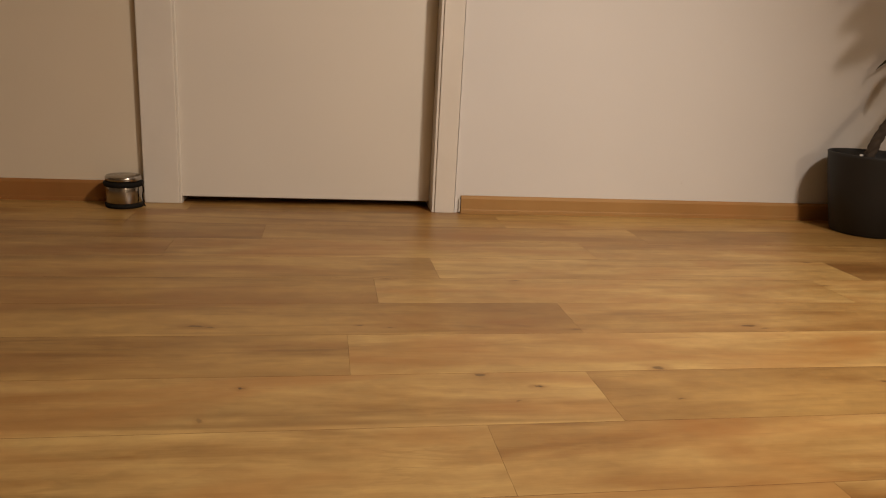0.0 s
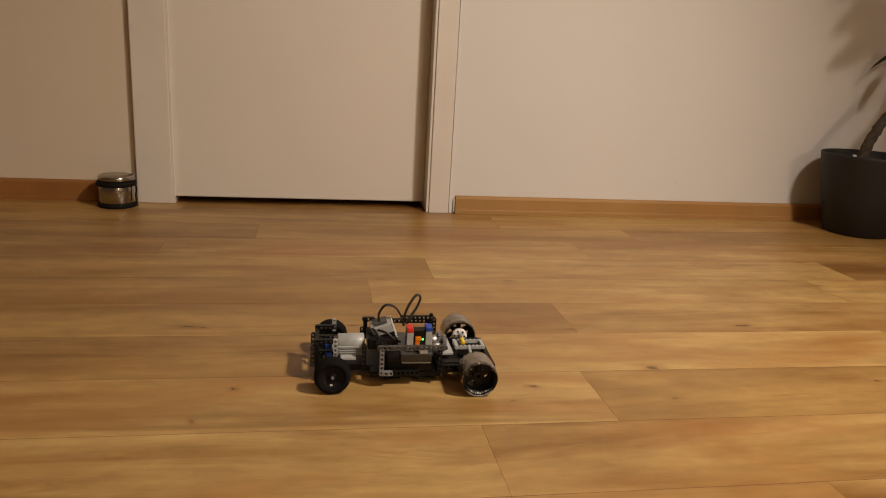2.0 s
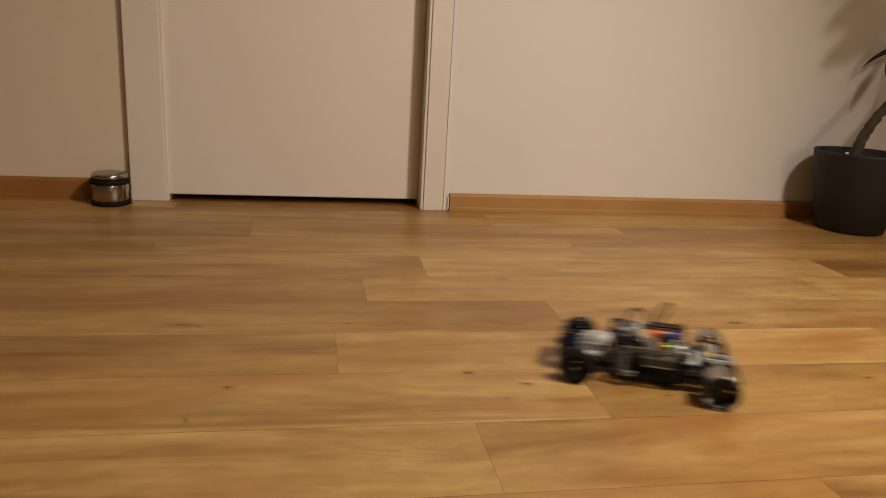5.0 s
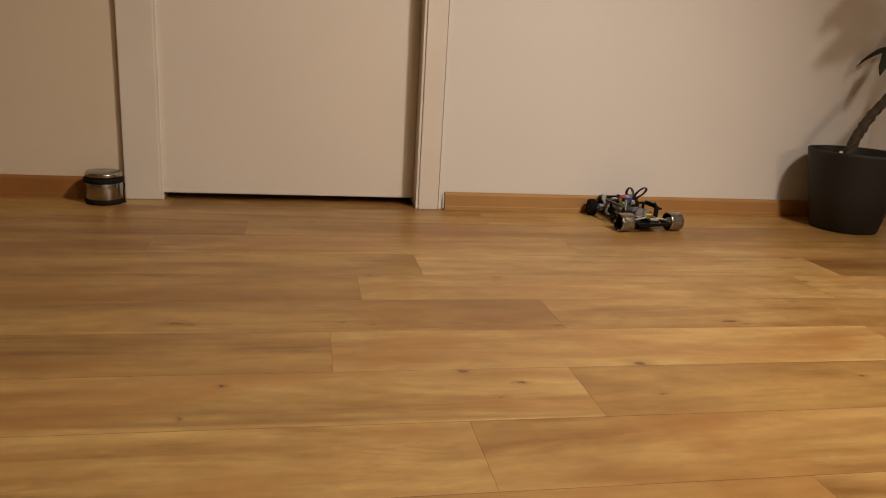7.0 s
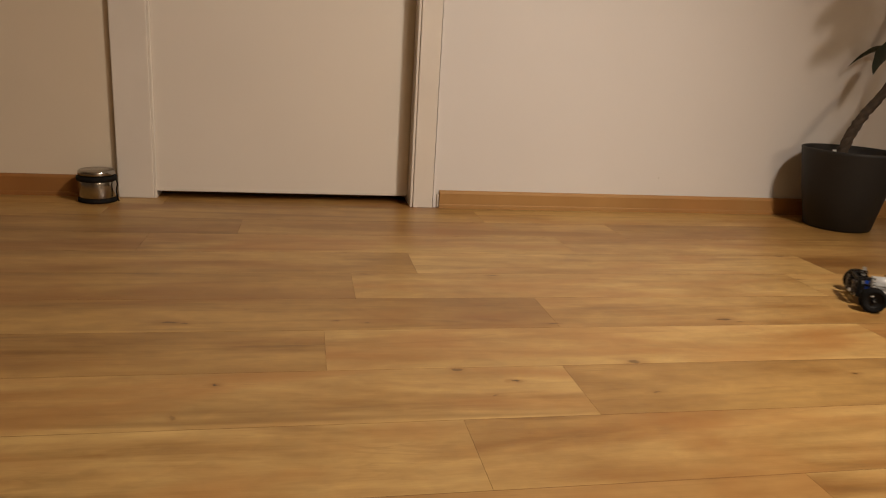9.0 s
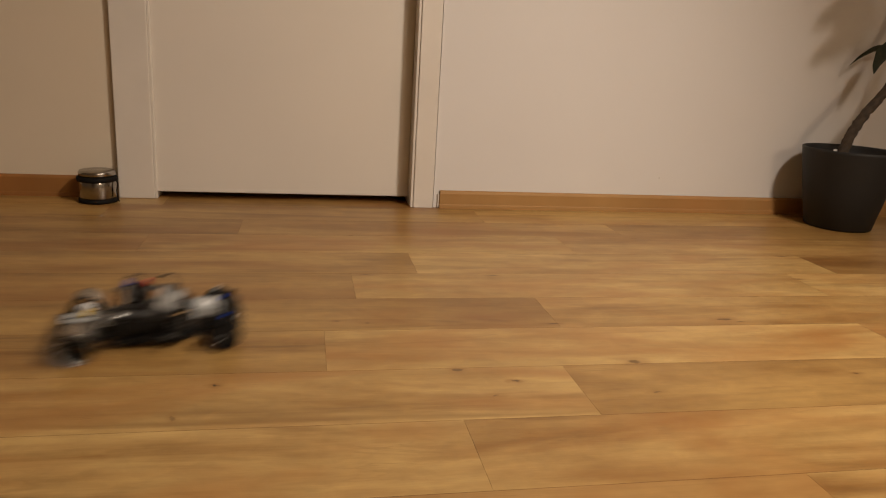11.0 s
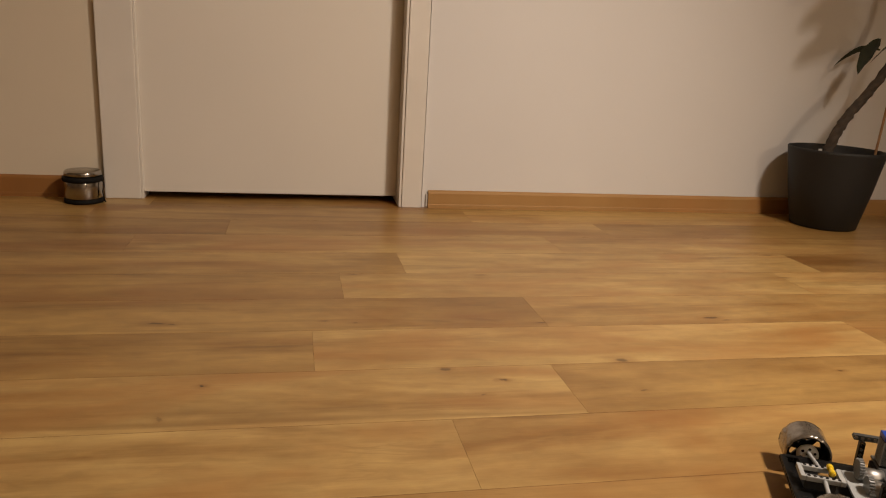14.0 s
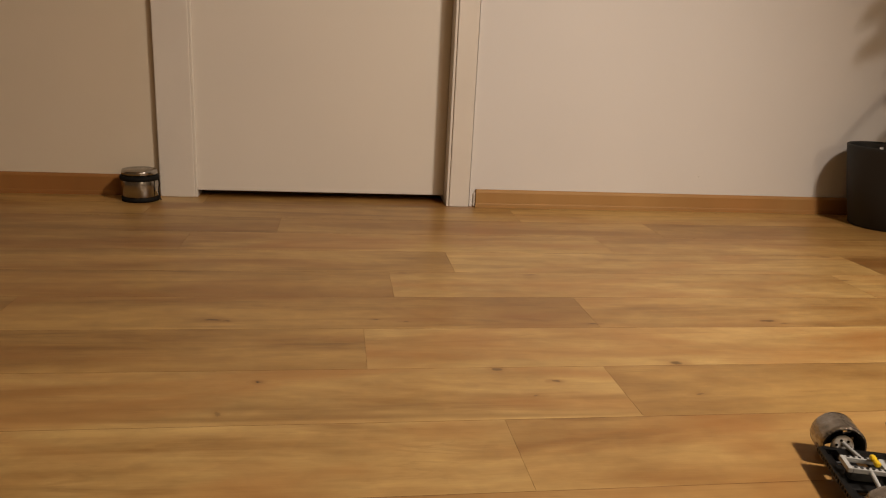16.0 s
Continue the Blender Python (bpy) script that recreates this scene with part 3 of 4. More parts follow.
def rear_wheel(car, side):
    """A wide drum rim with six spokes, wrapped in crumpled packing tape."""
    R, w = 0.0314, 0.0235
    rnd = random.Random(7 + side)
    bm = bmesh.new()
    segs = 88
    rows = [(-w - .0006, .0286), (-w + .0005, .0310), (-w * .72, R), (-w * .45, R - .0002), (-w * .2, R + .0003), (0, R + .0003), (w * .25, R - .0002), (w * .5, R + .0002), (w * .75, R), (w - .0005, .0312), (w + .0016, .0296)]
    rings = []
    for y, r in rows:
        wav = [.00016 * math.sin(9 * a + 90 * y) + .00018 * math.sin(17 * a - 210 * y + 1) + .00014 * math.sin(31 * a + 60 * y + side) for a in (2 * math.pi * i / segs for i in range(segs))]
        rings.append([bm.verts.new(((r + wav[i] + rnd.uniform(-.0002, .0002)) * math.sin(2 * math.pi * i / segs), y + rnd.uniform(-.0006, .0006), (r + wav[i] + rnd.uniform(-.0002, .0002)) * math.cos(2 * math.pi * i / segs))) for i in range(segs)])
    for a, b in zip(rings, rings[1:]):
        for i in range(segs):
            j = (i + 1) % segs
            bm.faces.new((a[i], a[j], b[j], b[i]))
    wrap = part("rear_wheel", bm, M_TAPE, car, "crumpled grey packing tape wrapped round the wheel", True)
    bm = bmesh.new()
    lathe(bm, [(.0285, -w), (.0285, w), (.0262, w), (.0262, -w)], "y", segs=48, closed=True)
    part("rim", bm, M_BLACK, wrap, "black plastic drum rim", True)
    bm = bmesh.new()
    y0 = side * 0.004
    for i in range(6):
        m = Matrix.Rotation(i * math.pi / 3, 4, "Y")
        box(bm, -.0042, .0042, y0 - .003, y0 + .003, .007, .0270, .0006, m)
    lathe(bm, [(.0035, y0 - .006), (.0095, y0 - .006), (.0105, y0), (.0095, y0 + .006), (.0035, y0 + .006)], "y", segs=24, closed=True)
    lathe(bm, [(.0215, y0 - .0028), (.0268, y0 - .0028), (.0268, y0 + .0028), (.0215, y0 + .0028)], "y", segs=36, closed=True)
    part("spokes", bm, M_BLACK, wrap, "six black plastic spokes")
    yi = -side * 0.0180
    bm = bmesh.new()
    lathe(bm, [(.0028, yi - .003), (.0145, yi - .003), (.0150, yi), (.0145, yi + .003), (.0028, yi + .003)], "y", segs=28, closed=True)
    hub = part("hub", bm, M_WHITE, wrap, "white plastic hub disc with round holes", True)
    bm = bmesh.new()
    for i in range(6):
        a = i * math.pi / 3
        lathe(bm, [(.0021, yi - .0034), (.0021, yi + .0034)], "y", (math.cos(a) * .0095, 0, math.sin(a) * .0095), 10)
    part("hole", bm, M_BLACK, hub)["kind"] = "stuff"
    bm = bmesh.new()
    for i in range(9):
        a0 = rnd.uniform(0, 6.28) if i < 4 else 2.4 + .32 * (i - 4)
        n, r0 = 6, rnd.uniform(.0255, .0275)
        ring = []
        for k in range(n + 1):
            a = a0 + k * .075
            for r, y in ((r0 + rnd.uniform(-.003, .001), w - rnd.uniform(.001, .006)), (.0300, w + rnd.uniform(0, .0018)), (.0316, w - rnd.uniform(.001, .004))):
                ring.append(bm.verts.new((r * math.sin(a), side * y, r * math.cos(a))))
        for k in range(n):
            for q in range(2):
                bm.faces.new((ring[k * 3 + q], ring[k * 3 + q + 1], ring[k * 3 + q + 4], ring[k * 3 + q + 3]))
    part("tape_edge", bm, M_FOIL, wrap, "shiny loose edges of clear tape")["kind"] = "stuff"
    return wrap


def toy_car():
    car = new("toy_car")

    def bar(n, at, along, hole, material, label=""):
        return part("beam", beam(bmesh.new(), n, at, along, hole), material, car, label)

    # lower chassis and battery tray
    part("chassis", box(box(bmesh.new(), -.066, .058, -.058, .058, .0105, .020, .0015), .05, .135, -.030, .030, .012, .022, .001), M_BLACK, car)
    part("skid", box(bmesh.new(), .005, .030, -.060, .060, .0075, .0105, .0008), M_BLACK, car)
    part("skid", box(bmesh.new(), -.050, -.025, -.060, .060, .0075, .0105, .0008), M_BLACK, car)
    tray = part("battery_box", box(bmesh.new(), -.052, .030, -.052, .058, .021, .051, .003), M_BLACK, car, "black plastic battery box")
    part("battery_lid", box(bmesh.new(), -.047, .004, .0585, .0615, .0375, .0395, .0004), M_LGREY, tray, "light grey edge strip")
    part("battery_lid", box(bmesh.new(), -.049, .006, -.040, .064, .0516, .0550, .0012), M_DGREY, tray, "dark grey lid")
    part("panel", box(bmesh.new(), -.048, .006, .0585, .0605, .0402, .0508, .0008), M_DGREY, tray, "glossy dark side panel")
    part("bracket", box(bmesh.new(), -.040, -.026, .045, .063, .0555, .0665, .001), M_LGREY, car, "light grey bracket")
    for s in (1, -1):
        y = .076 * s
        bar(15, (-.012, y, .0730 if s > 0 else .064), "x", "y", M_DGREY if s > 0 else M_BLACK, "perforated side beam")
        bar(6, (.040, y, .0490 if s > 0 else .040), "z", "y", M_MGREY if s > 0 else M_BLACK, "perforated beam")
        bar(3, (.032, y, .0265), "x", "y", M_MGREY if s > 0 else M_DGREY, "grey perforated beam")
        bar(6, (-.061, y - .008 * s, .0475), "z", "y", M_BLACK)
        bar(9, (.010, y - .009 * s, .0235), "x", "y", M_BLACK)
        bar(3, (.036, y - .012 * s, .0730 if s > 0 else .064), "y", "z", M_BLACK)
        bar(5, (.068, .040 * s, .046), "z", "y", M_BLACK)
    # posts and arms behind the receiver
    bar(7, (-.068, -.056, .0500), "z", "y", M_BLACK)
    bar(8, (-.036, -.056, .0780), "x", "y", M_BLACK)
    part("pin", lathe(bmesh.new(), [(.0030, .0812), (.0036, .0840), (.0030, .086)], "z", (-.062, -.056, 0), 12), M_BLACK, car)
    bar(5, (.062, -.042, .062), "z", "x", M_BLACK)
    bar(3, (.056, -.042, .0805), "x", "y", M_BLACK)
    bar(5, (.044, .030, .0665), "y", "x", M_BLACK)

    # front end: steering frame with blue pins and grey uprights
    for z in (.0490, .0685):
        bar(5, (.133, .034, z), "x", "y", M_BLACK)
        bar(5, (.133, -.034, z), "x", "y", M_BLACK)
        bar(7, (.1485, 0, z - .004), "y", "x", M_BLACK)
    for y in (-.044, .044):
        bar(6, (.1485, y, .0455), "z", "x", M_BLACK)
    for y in (-.028, .028):
        bar(5, (.1560, y, .0400), "z", "y", M_DGREY, "dark grey front upright")
    for y in (-.050, .048):
        bar(3, (.118, y, .0665), "z", "y", M_LGREY, "light grey upright")
    bar(4, (.117, .040, .0590), "z", "y", M_LGREY, "light grey upright")
    bar(11, (.141, 0, .0245), "y", "z", M_BLACK)
    bar(9, (.126, 0, .0335), "y", "z", M_BLACK)
    for y in (-.036, .036):
        if y > 0:
            part("pin", box(bmesh.new(), .126, .1345, y - .0048, y + .0048, .0560, .0650, .0012), M_BLUE, car, "blue plastic pin")
        part("pin", box(bmesh.new(), .124, .1325, y - .0048, y + .0048, .0425, .0500, .0012), M_BLUE, car, "blue plastic pin")
        part("pin", box(bmesh.new(), .146, .1548, y * .55 - .004, y * .55 + .004, .0180, .0250, .0012), M_WHITE, car, "white plastic connector")
    for s in (1, -1):
        part("steering_hub", box(bmesh.new(), .114, .131, .050 * s - .009, .050 * s + .009, .021, .041, .002), M_LGREY, car, "light grey steering hub")
        part("axle", rod(bmesh.new(), (.1225, .045 * s, .030), (.1225, .083 * s, .030), .0023), M_LGREY, car, "light grey axle")
        part("steering_link", rod(bmesh.new(), (.108, .02 * s, .038), (.106, .060 * s, .034), .0025), M_DGREY, car)

    # light grey drive motor lying along the car
    bm = bmesh.new()
    lathe(bm, [(.0150, .066), (.0172, .068), (.0172, .094), (.0166, .095), (.0166, .111), (.0140, .114), (.006, .114)], "x", (0, .004, .0535), 32)
    motor = part("motor", bm, M_LGREY, car, "light grey plastic motor housing", True)
    bm = bmesh.new()
    box(bm, .066, .114, -.0125, .0205, .037, .0490, .0012)
    for z in (.0415, .0455):
        box(bm, .069, .111, .0206, .0222, z - .001, z + .001, .0004)
    part("motor_base", bm, M_LGREY, motor)
    part("motor_rail", box(bmesh.new(), .067, .113, .0190, .0232, .0500, .0535, .0008), M_LGREY, motor)
    part("motor_rail", box(bmesh.new(), .067, .113, -.0152, -.0110, .0500, .0535, .0008), M_LGREY, motor)
    part("motor_end", lathe(bmesh.new(), [(.012, .1145), (.012, .117), (.004, .118)], "x", (0, .004, .0535), 20), M_DGREY, motor)
    part("motor_plate", box(bmesh.new(), .082, .108, .026, .042, .0365, .0405, .001), M_LGREY, motor)

    # steering servo, pale grey with a toothed rack
    bm = bmesh.new()
    m = Matrix.Translation((.033, -.002, .0765)) @ Matrix.Rotation(radians(18), 4, "Y") @ Matrix.Diagonal((1.12, 1.05, 1.02, 1))
    box(bm, -.016, .014, -.019, .019, -.019, .013, .002, m)
    servo = part("servo", bm, M_LGREY, car, "light grey servo block")
    bm = bmesh.new()
    box(bm, -.0162, .0150, .0192, .0225, -.0195, -.0015, .001, m)
    part("cover", bm, M_BLACK, servo, "black lower cover")
    bm = bmesh.new()
    box(bm, .0142, .0168, -.018, .0205, -.004, .0135, .0008, m)
    part("side_plate", bm, M_LGREY, servo)
    bm = bmesh.new()
    for i in range(4):
        lathe(bm, [(.0022, -.0004), (.0022, .0018)], "z", (.0155, -.014 + i * .0095, .0137), 10)
    bmesh.ops.transform(bm, matrix=m, verts=bm.verts)
    part("stud", bm, M_LGREY, servo)["kind"] = "stuff"
    bm = bmesh.new()
    for i in range(7):
        box(bm, -.019 + i * .0001, -.0165, -.018 + i * .0001, .0195, -.0165 + i * .0045, -.0140 + i * .0045, .0004, m)
    part("rack", bm, M_WHITE, servo, "pale toothed rack")
    bm = bmesh.new()
    box(bm, -.010, .010, -.013, .013, .0134, .0175, .0015, m)
    part("cap", bm, M_DGREY, servo, "dark grey connector cap")
    part("block", box(bmesh.new(), .044, .062, -.022, .036, .053, .074, .003), M_BLACK, car)
    bm = bmesh.new()
    box(bm, .010, .046, .018, .034, .058, .0725, .004, Matrix.Translation((0, 0, 0)))
    part("block", bm, M_BLACK, car)

    # receiver: two grey towers with a red and a blue cap, orange slider, green light
    rec = part("receiver", box(bmesh.new(), -.048, -.004, .030, .0500, .053, .0930, .001), M_BLACK, car, "black remote receiver")
    part("tower", box(bmesh.new(), -.0155, -.0040, .030, .0530, .0570, .0900, .0008), M_LGREY, rec, "grey plastic tower")
    part("tower", box(bmesh.new(), -.0480, -.0370, .030, .0530, .0570, .0920, .0008), M_LGREY, rec, "grey plastic tower")
    part("cap", box(bmesh.new(), -.0155, -.0040, .030, .0530, .0903, .0985, .0012), M_RED, rec, "red plastic cap")
    part("cap", box(bmesh.new(), -.0480, -.0370, .030, .0530, .0923, .0995, .0012), M_BLUE, rec, "blue plastic cap")
    part("slider", box(box(bmesh.new(), -.0285, -.0190, .0502, .0550, .0755, .0830, .0008), -.0265, -.0185, .0502, .0540, .0640, .0752, .0008), M_ORANGE, rec, "orange slide switch")
    part("light", box(bmesh.new(), -.0335, -.0305, .0502, .0528, .0765, .0795, .0006), M_LED, rec, "glowing green indicator light")

    # ribbon cables in two loops
    for pts, wd in (([(.040, .000, .090), (.041, -.001, .106), (.030, -.003, .121), (.014, -.004, .118), (.003, -.004, .104), (-.004, -.004, .084)], .0054),
                    ([(-.004, -.004, .082), (-.005, -.006, .098), (-.013, -.014, .116), (-.027, -.026, .131), (-.036, -.030, .127), (-.030, -.024, .111), (-.016, -.012, .094), (-.010, -.008, .082)], .0056)):
        part("cable", tube(bmesh.new(), curve_points(pts, 7), wd, 8, .34), M_CABLE, car, "black ribbon cable", True)
    part("cable", tube(bmesh.new(), curve_points([(.044, .022, .084), (.030, .030, .082), (.014, .032, .070), (.004, .022, .062)], 6), .0022, 8), M_CABLE, car, "thin black cable", True)
    part("cable", tube(bmesh.new(), curve_points([(.060, .0, .076), (.052, .018, .084), (.044, .030, .078), (.042, .034, .066)], 6), .0022, 8), M_CABLE, car, "thin black cable", True)

    # rear end: black tray, pale frame with yellow connector, gears, motor can
    bm = bmesh.new()
    box(bm, -.155, -.060, -.030, .030, .0215, .0265, .0015)
    for x in (-.149, -.122, -.094, -.066):
        for y in (-.0435, .0435):
            box(bm, x - .006, x + .006, y - .0134, y + .0134, .0217, .0263, .001)
    part("rear_tray", bm, M_BLACK, car, "black open tray with cross bars")
    for s in (1, -1):
        bar(12, (-.110, .0605 * s, .0305), "x", "y", M_BLACK)
    bar(16, (-.158, 0, .0300), "y", "x", M_BLACK)
    bm = bmesh.new()
    for x0, x1, y0, y1 in ((-.152, -.146, -.018, .016), (-.104, -.097, -.018, .016), (-.1458, -.1042, -.018, -.0115), (-.1458, -.1042, .0095, .016)):
        box(bm, x0, x1, y0, y1, .043, .050, .001)
    fr = part("frame", bm, M_LGREY, car, "light grey open rectangular frame")
    bm = bmesh.new()
    for i in range(6):
        for y in (-.0148, .0128):
            lathe(bm, [(.0022, .0498), (.0022, .0505)], "z", (-.142 + i * .0074, y, 0), 10)
    part("hole", bm, M_BLACK, fr)["kind"] = "stuff"
    part("gearbox", box(bmesh.new(), -.144, -.105, -.010, .008, .027, .041, .002), M_DGREY, car)
    part("rear_plate", box(bmesh.new(), -.092, -.068, -.040, .030, .0385, .0425, .001), M_LGREY, car, "pale grey plate")
    part("rear_plate", box(bmesh.new(), -.140, -.066, .040, .0560, .0270, .0360, .001), M_BLACK, car, "black side plate")
    bm = bmesh.new()
    lathe(bm, [(.0024, -.0045), (.0042, -.003), (.0042, .003), (.0024, .0045)], "y", (-.1125, .008, .0540), 14)
    lathe(bm, [(.0024, -.0045), (.0042, -.003), (.0042, .003), (.0024, .0045)], "y", (-.1125, -.005, .0535), 14)
    rod(bm, (-.1125, -.008, .0537), (-.1125, .012, .0540), .0022)
    part("connector", bm, M_YELLOW, car, "yellow axle connector")
    for s in (1, -1):
        part("axle", rod(bmesh.new(), (-.1225, .012 * s, .047), (-.1225, .098 * s, .032), .0028), M_LGREY, car, "grey half shaft")
        part("wheel_arm", box(bmesh.new(), -.132, -.113, .054 * s - .006, .054 * s + .006, .027, .036, .002), M_BLACK, car)
    part("gear", gear(bmesh.new(), .0145, .006, 24, (-.076, .014, .0560)), M_MGREY, car, "grey plastic gear")
    part("gear", gear(bmesh.new(), .0130, .006, 20, (-.072, -.018, .0520)), M_MGREY, car, "grey plastic gear")
    part("motor", lathe(bmesh.new(), [(.003, -.074), (.012, -.072), (.012, -.056), (.0115, -.055), (.0115, -.047)], "x", (0, .014, .0470), 28), M_METAL, car, "bare metal motor can", True)
    part("motor", lathe(bmesh.new(), [(.003, -.074), (.012, -.072), (.012, -.056), (.0115, -.055), (.0115, -.047)], "x", (0, -.018, .0470), 28), M_METAL, car, "bare metal motor can", True)

    wheels = [front_wheel(car, 1), front_wheel(car, -1), rear_wheel(car, 1), rear_wheel(car, -1)]
    tagged(car, "black and grey toy brick racing car on tape-wrapped wheels", "toy car")
    return car, wheels


car, wheels = toy_car()
WHEEL_AT = [(.1225, .088, .0303), (.1225, -.088, .0303), (-.1225, .0960, .0320), (-.1225, -.0960, .0320)]


# ---------------------------------------------------------------- plank floor
ROW0, PW, PL = 0.8143, 0.19, 1.222
ROW_END = {-1: 0.72, 0: 0.257, 1: 0.486, 2: 0.05, 3: 0.549, 4: 0.126, 5: 0.296, 6: 0.797, 7: 1.04, 8: 0.61}
# plank tones; many at the sides darkened, mid-floor lightened, to imitate light falloff
TONE = {(-1, 0): "m", (-1, 1): "m", (0, 0): "l", (0, 1): "m", (0, -1): "m", (1, 0): "l", (1, 1): "d", (1, 2): "m", (1, -1): "d", (2, 0): "d", (2, 1): "l", (2, 2): "m", (3, 0): "d", (3, -1): "d", (3, 1): "m", (3, 2): "m",
        (4, 0): "d", (4, 1): "l", (4, 2): "l", (5, 0): "d", (5, 1): "l", (5, 2): "d", (6, 0): "m", (6, 1): "m", (6, -1): "d", (7, 0): "m", (7, 1): "d", (7, -1): "d", (8, 0): "d", (8, 1): "m", (8, -1): "d", (9, 0): "d"}


def plank_mesh(length, width):
    bm = bmesh.new()
    x, y, t, c = length / 2 - .00008, width / 2 - .00022, .008, .00015
    lo = [bm.verts.new(p) for p in ((-x, -y, -t), (x, -y, -t), (x, y, -t), (-x, y, -t))]
    mi = [bm.verts.new(p) for p in ((-x, -y, -c), (x, -y, -c), (x, y, -c), (-x, y, -c))]
    up = [bm.verts.new(p) for p in ((-x + c, -y + c, 0), (x - c, -y + c, 0), (x - c, y - c, 0), (-x + c, y - c, 0))]
    bm.faces.new(up)
    for a, b in ((lo, mi), (mi, up)):
        for i in range(4):
            j = (i + 1) % 4
            bm.faces.new((a[i], a[j], b[j], b[i])).material_index = 1
    me = bpy.data.meshes.new("plank")
    bm.to_mesh(me)
    bm.free()
    return me


def plank_floor():
    floor = tagged(quad_box("floor", XL, XR, YB, 2.80, -0.05, -0.0085, M_JOINT), "oak-look laminate plank floor with fine joints", "floor", kind="structure")
    rnd = random.Random(11)
    cache = {}
    mats = {"l": M_LIGHT, "m": M_MID, "d": M_DARK}
    first = math.floor((YB - ROW0) / PW)
    for i in range(first, 11):
        y0, y1 = max(YB, ROW0 + i * PW), min(2.79, ROW0 + (i + 1) * PW)
        if y1 - y0 < .01:
            continue
        end = ROW_END.get(i, rnd.uniform(0, PL))
        for k in range(-3, 5):
            x0, x1 = max(XL, end + (k - 1) * PL), min(XR, end + k * PL)
            if x1 - x0 < .02:
                continue
            tone = TONE.get((i, k), rnd.choice("lmmd"))
            key = (round(x1 - x0, 4), round(y1 - y0, 4), tone)
            if key not in cache:
                cache[key] = plank_mesh(x1 - x0, y1 - y0)
                cache[key].materials.append(mats[tone])
                cache[key].materials.append(M_JOINT)
            p = new("plank", cache[key])
            p.parent = floor
            p.location = ((x0 + x1) / 2, (y0 + y1) / 2, 0)


plank_floor()


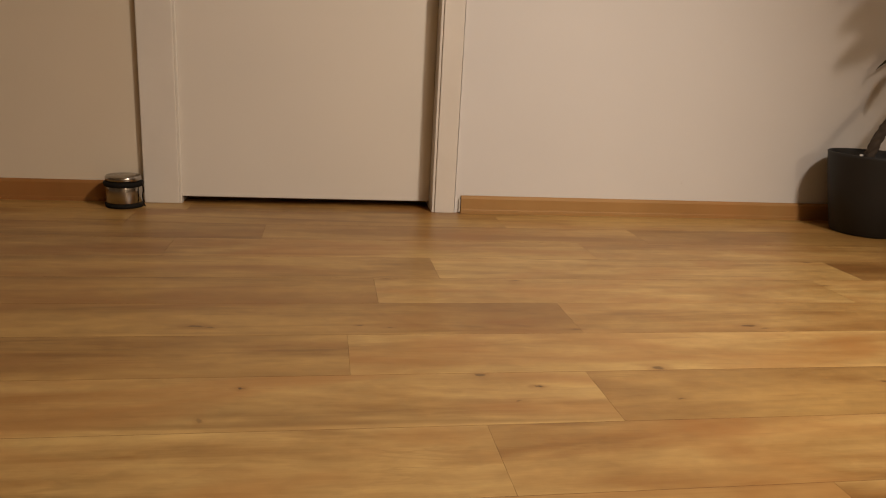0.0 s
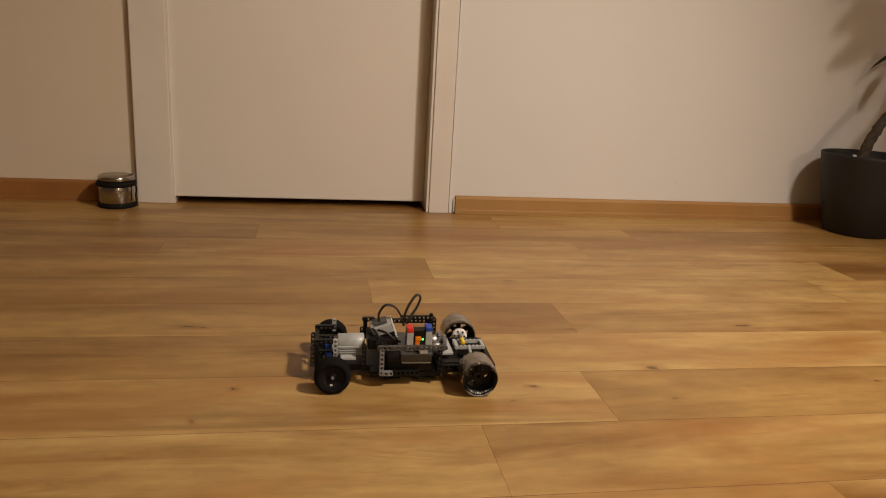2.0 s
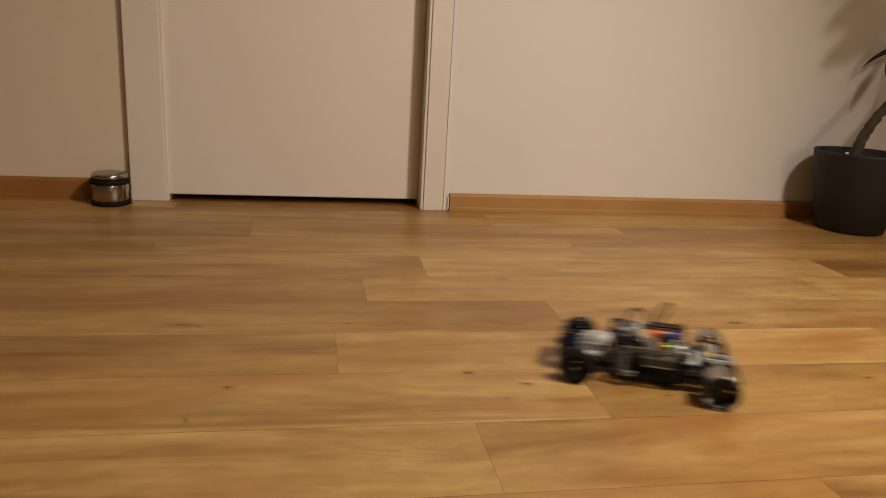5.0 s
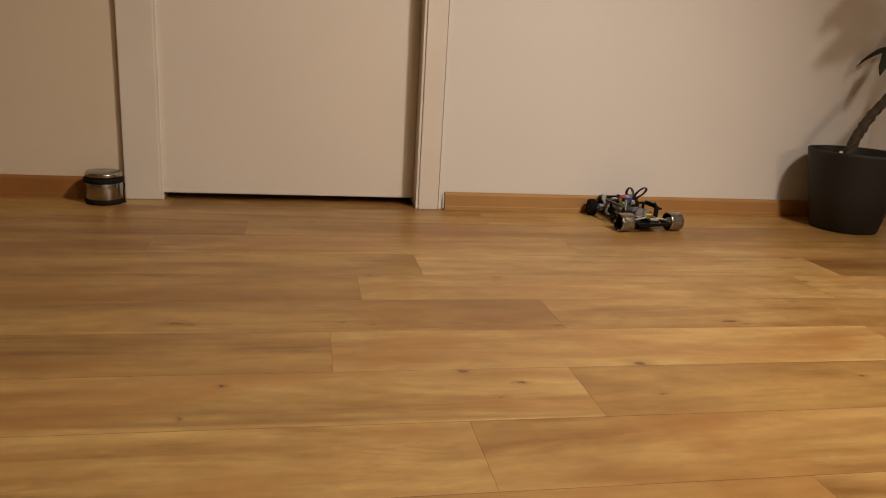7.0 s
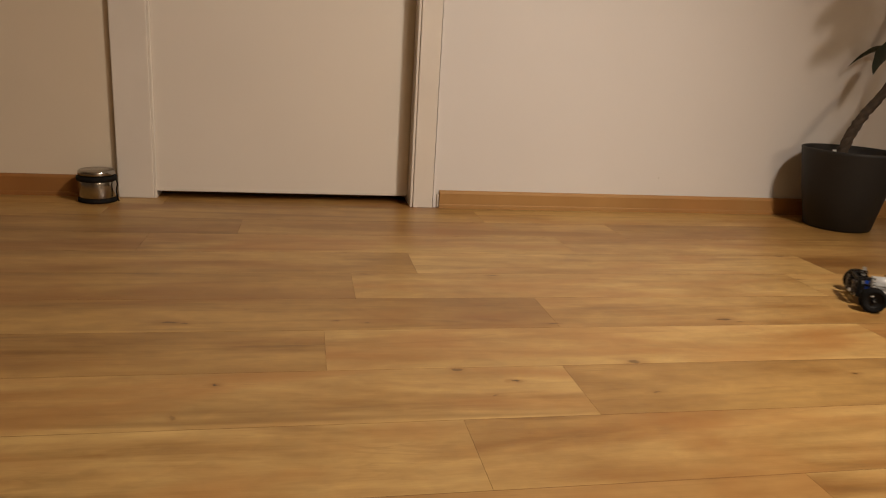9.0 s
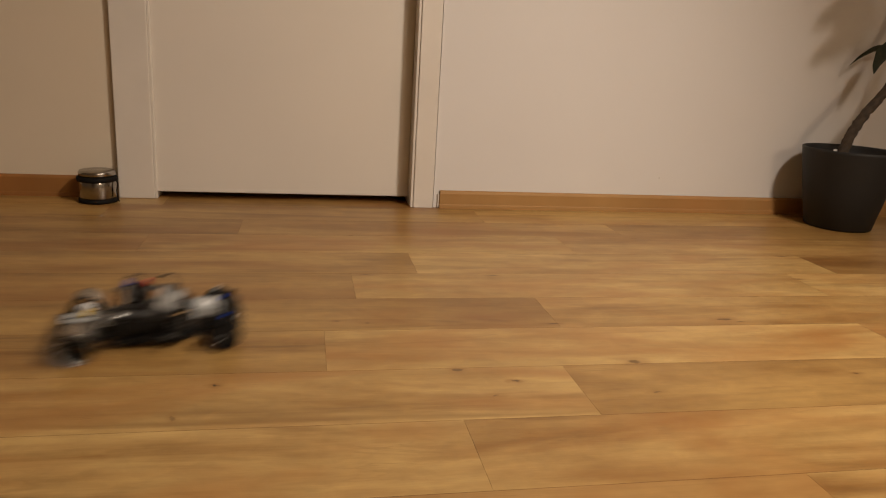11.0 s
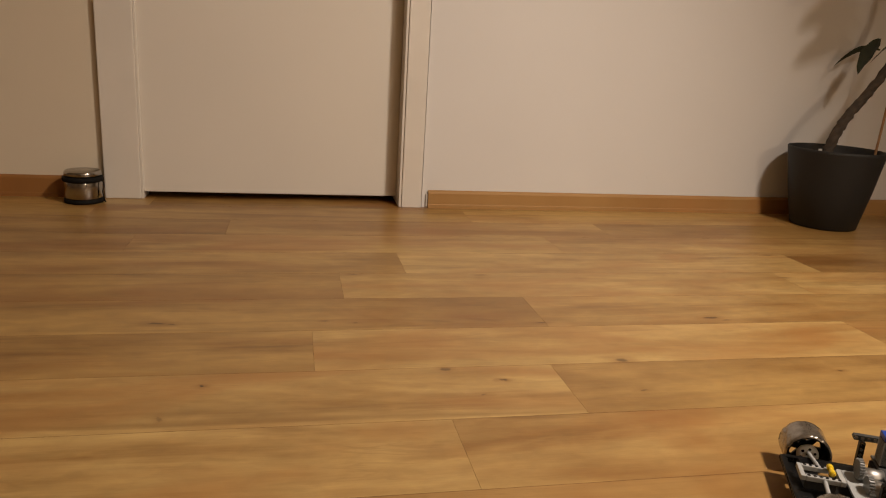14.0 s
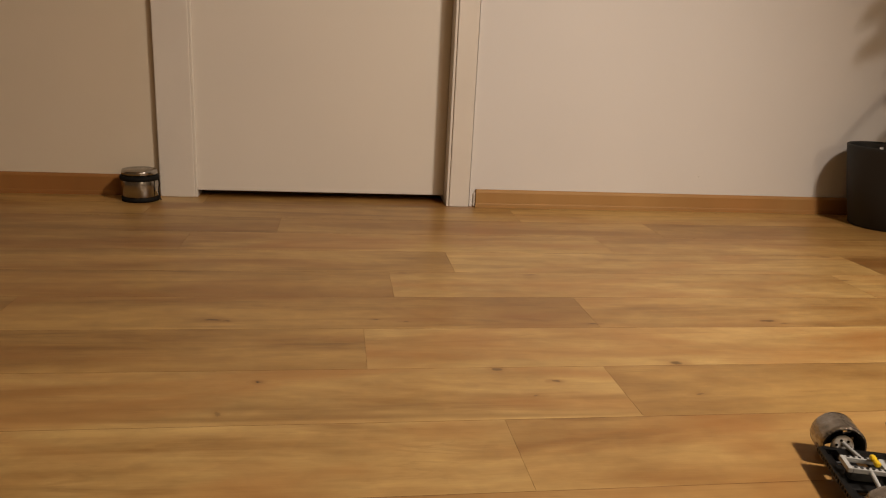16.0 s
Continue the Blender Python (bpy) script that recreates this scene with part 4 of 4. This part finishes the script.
# ---------------------------------------------------------------- what moves
# seconds, x, y and heading (degrees) of the car
DRIVE = [
(0.0, -0.400, 0.540, 103.0), (0.1, -0.430, 0.680, 100.0), (0.2, -0.452, 0.815, 97.0), (0.3, -0.464, 0.927, 92.2), (0.4, -0.455, 1.049, 85.7), (0.5, -0.410, 1.188, 78.0),
    (0.6, -0.357, 1.329, 64.9), (0.7, -0.252, 1.452, 37.8), (0.8, -0.134, 1.526, 7.0), (0.9, -0.012, 1.543, -23.0), (1.0, 0.098, 1.523, -49.9), (1.1, 0.180, 1.478, -78.4),
    (1.2, 0.227, 1.418, -100.8), (1.3, 0.249, 1.350, -127.5), (1.4, 0.257, 1.288, -153.3), (1.5, 0.232, 1.229, -172.7), (1.6, 0.201, 1.221, -180.4), (1.7, 0.170, 1.219, -180.7),
    (1.8, 0.156, 1.221, -180.5), (2.0, 0.151, 1.219, -180.2), (3.0, 0.151, 1.219, -180.2), (4.0, 0.151, 1.219, -180.2), (4.3, 0.151, 1.219, -180.2), (4.6, 0.270, 1.212, -186.0),
    (4.9, 0.520, 1.190, -197.0), (5.2, 0.800, 1.150, -218.0), (5.5, 1.000, 1.210, -243.0), (5.8, 1.060, 1.440, -262.0), (6.1, 1.085, 1.750, -272.0), (6.3, 1.110, 1.945, -275.0),
    (6.4, 1.138, 2.048, -270.0), (6.5, 1.154, 2.155, -265.9), (6.6, 1.146, 2.220, -268.0), (6.7, 1.144, 2.284, -266.3), (6.8, 1.147, 2.339, -266.9), (7.0, 1.142, 2.400, -262.5),
    (7.2, 1.138, 2.392, -260.4), (7.4, 1.119, 2.316, -251.9), (7.6, 1.097, 2.193, -243.8), (7.8, 1.093, 2.014, -234.0), (8.0, 1.146, 1.824, -227.4), (8.1, 1.178, 1.736, -217.0),
    (8.2, 1.255, 1.654, -210.4), (8.3, 1.322, 1.606, -207.8), (8.4, 1.390, 1.557, -208.0), (8.5, 1.435, 1.525, -209.0), (8.6, 1.475, 1.503, -209.5), (8.7, 1.507, 1.486, -210.0),
    (8.8, 1.518, 1.474, -210.3), (8.9, 1.527, 1.473, -209.7), (9.0, 1.521, 1.481, -207.2), (9.1, 1.502, 1.508, -206.4), (9.2, 1.437, 1.518, -208.0), (9.4, 1.230, 1.610, -203.0),
    (9.6, 0.950, 1.700, -194.0), (9.8, 0.620, 1.760, -184.0), (10.0, 0.260, 1.730, -168.0), (10.2, -0.080, 1.600, -148.0), (10.4, -0.340, 1.390, -120.0), (10.6, -0.460, 1.230, -80.0),
    (10.8, -0.440, 1.210, -30.0), (10.9, -0.370, 1.270, -8.0), (11.0, -0.270, 1.370, 9.0), (11.1, -0.170, 1.470, 20.0), (11.2, -0.070, 1.560, 25.0), (11.3, 0.024, 1.624, 29.9),
    (11.4, 0.133, 1.671, 27.5), (11.5, 0.235, 1.700, 25.8), (11.6, 0.361, 1.715, 3.1), (11.7, 0.515, 1.662, -30.2), (11.8, 0.622, 1.600, -51.4), (11.9, 0.706, 1.518, -69.7),
    (12.0, 0.774, 1.405, -86.4), (12.1, 0.816, 1.284, -101.6), (12.2, 0.838, 1.158, -104.0), (12.3, 0.836, 1.026, -99.0), (12.4, 0.852, 0.890, -84.0), (12.5, 0.863, 0.770, -68.0),
    (12.6, 0.928, 0.718, -57.0), (12.8, 0.941, 0.702, -53.0), (13.0, 0.936, 0.704, -52.0), (13.1, 0.934, 0.711, -52.0), (13.2, 0.924, 0.719, -51.0), (13.3, 0.910, 0.724, -49.0),
    (13.4, 0.883, 0.710, -45.0), (13.5, 0.867, 0.700, -38.8), (13.6, 0.852, 0.693, -31.5), (13.7, 0.828, 0.685, -27.6), (13.8, 0.815, 0.681, -26.0), (14.0, 0.807, 0.678, -26.0),
    (14.2, 0.823, 0.690, -24.6), (14.4, 0.820, 0.694, -23.6), (14.5, 0.814, 0.741, -17.2), (14.6, 0.814, 0.741, -16.5), (16.0, 0.814, 0.741, -16.5),
]


# seconds and lock of the front wheels (degrees)
STEER = [(0.0, 0), (6.8, 0), (7.2, -24), (7.8, -24), (8.2, 0), (16.0, 0)]


def steer(t):
    for (t0, a0), (t1, a1) in zip(STEER, STEER[1:]):
        if t <= t1:
            return a0 + (a1 - a0) * (t - t0) / (t1 - t0)
    return 0


def motions():
    walk(car, [(t, pose(x, y, 0, 0, 0, a)) for t, x, y, a in DRIVE])
    turns = [0.0]
    for (t0, x0, y0, a0), (t1, x1, y1, a1) in zip(DRIVE, DRIVE[1:]):
        a = radians((a0 + a1) / 2)
        run = (x1 - x0) * math.cos(a) + (y1 - y0) * math.sin(a)
        slide = math.hypot(x1 - x0, y1 - y0)
        turn = math.degrees((run if abs(run) > .3 * slide else slide) / .031)
        turns.append(turns[-1] + max(-80.0, min(80.0, turn)))
    rest = turns[[d[0] for d in DRIVE].index(2.0)] + 7
    turns = [a - rest for a in turns]
    for k, (w, at) in enumerate(zip(wheels, WHEEL_AT)):
        walk(w, [(d[0], pose(*at, 0, s, steer(d[0]) if k < 2 else 0)) for d, s in zip(DRIVE, turns)])


motions()
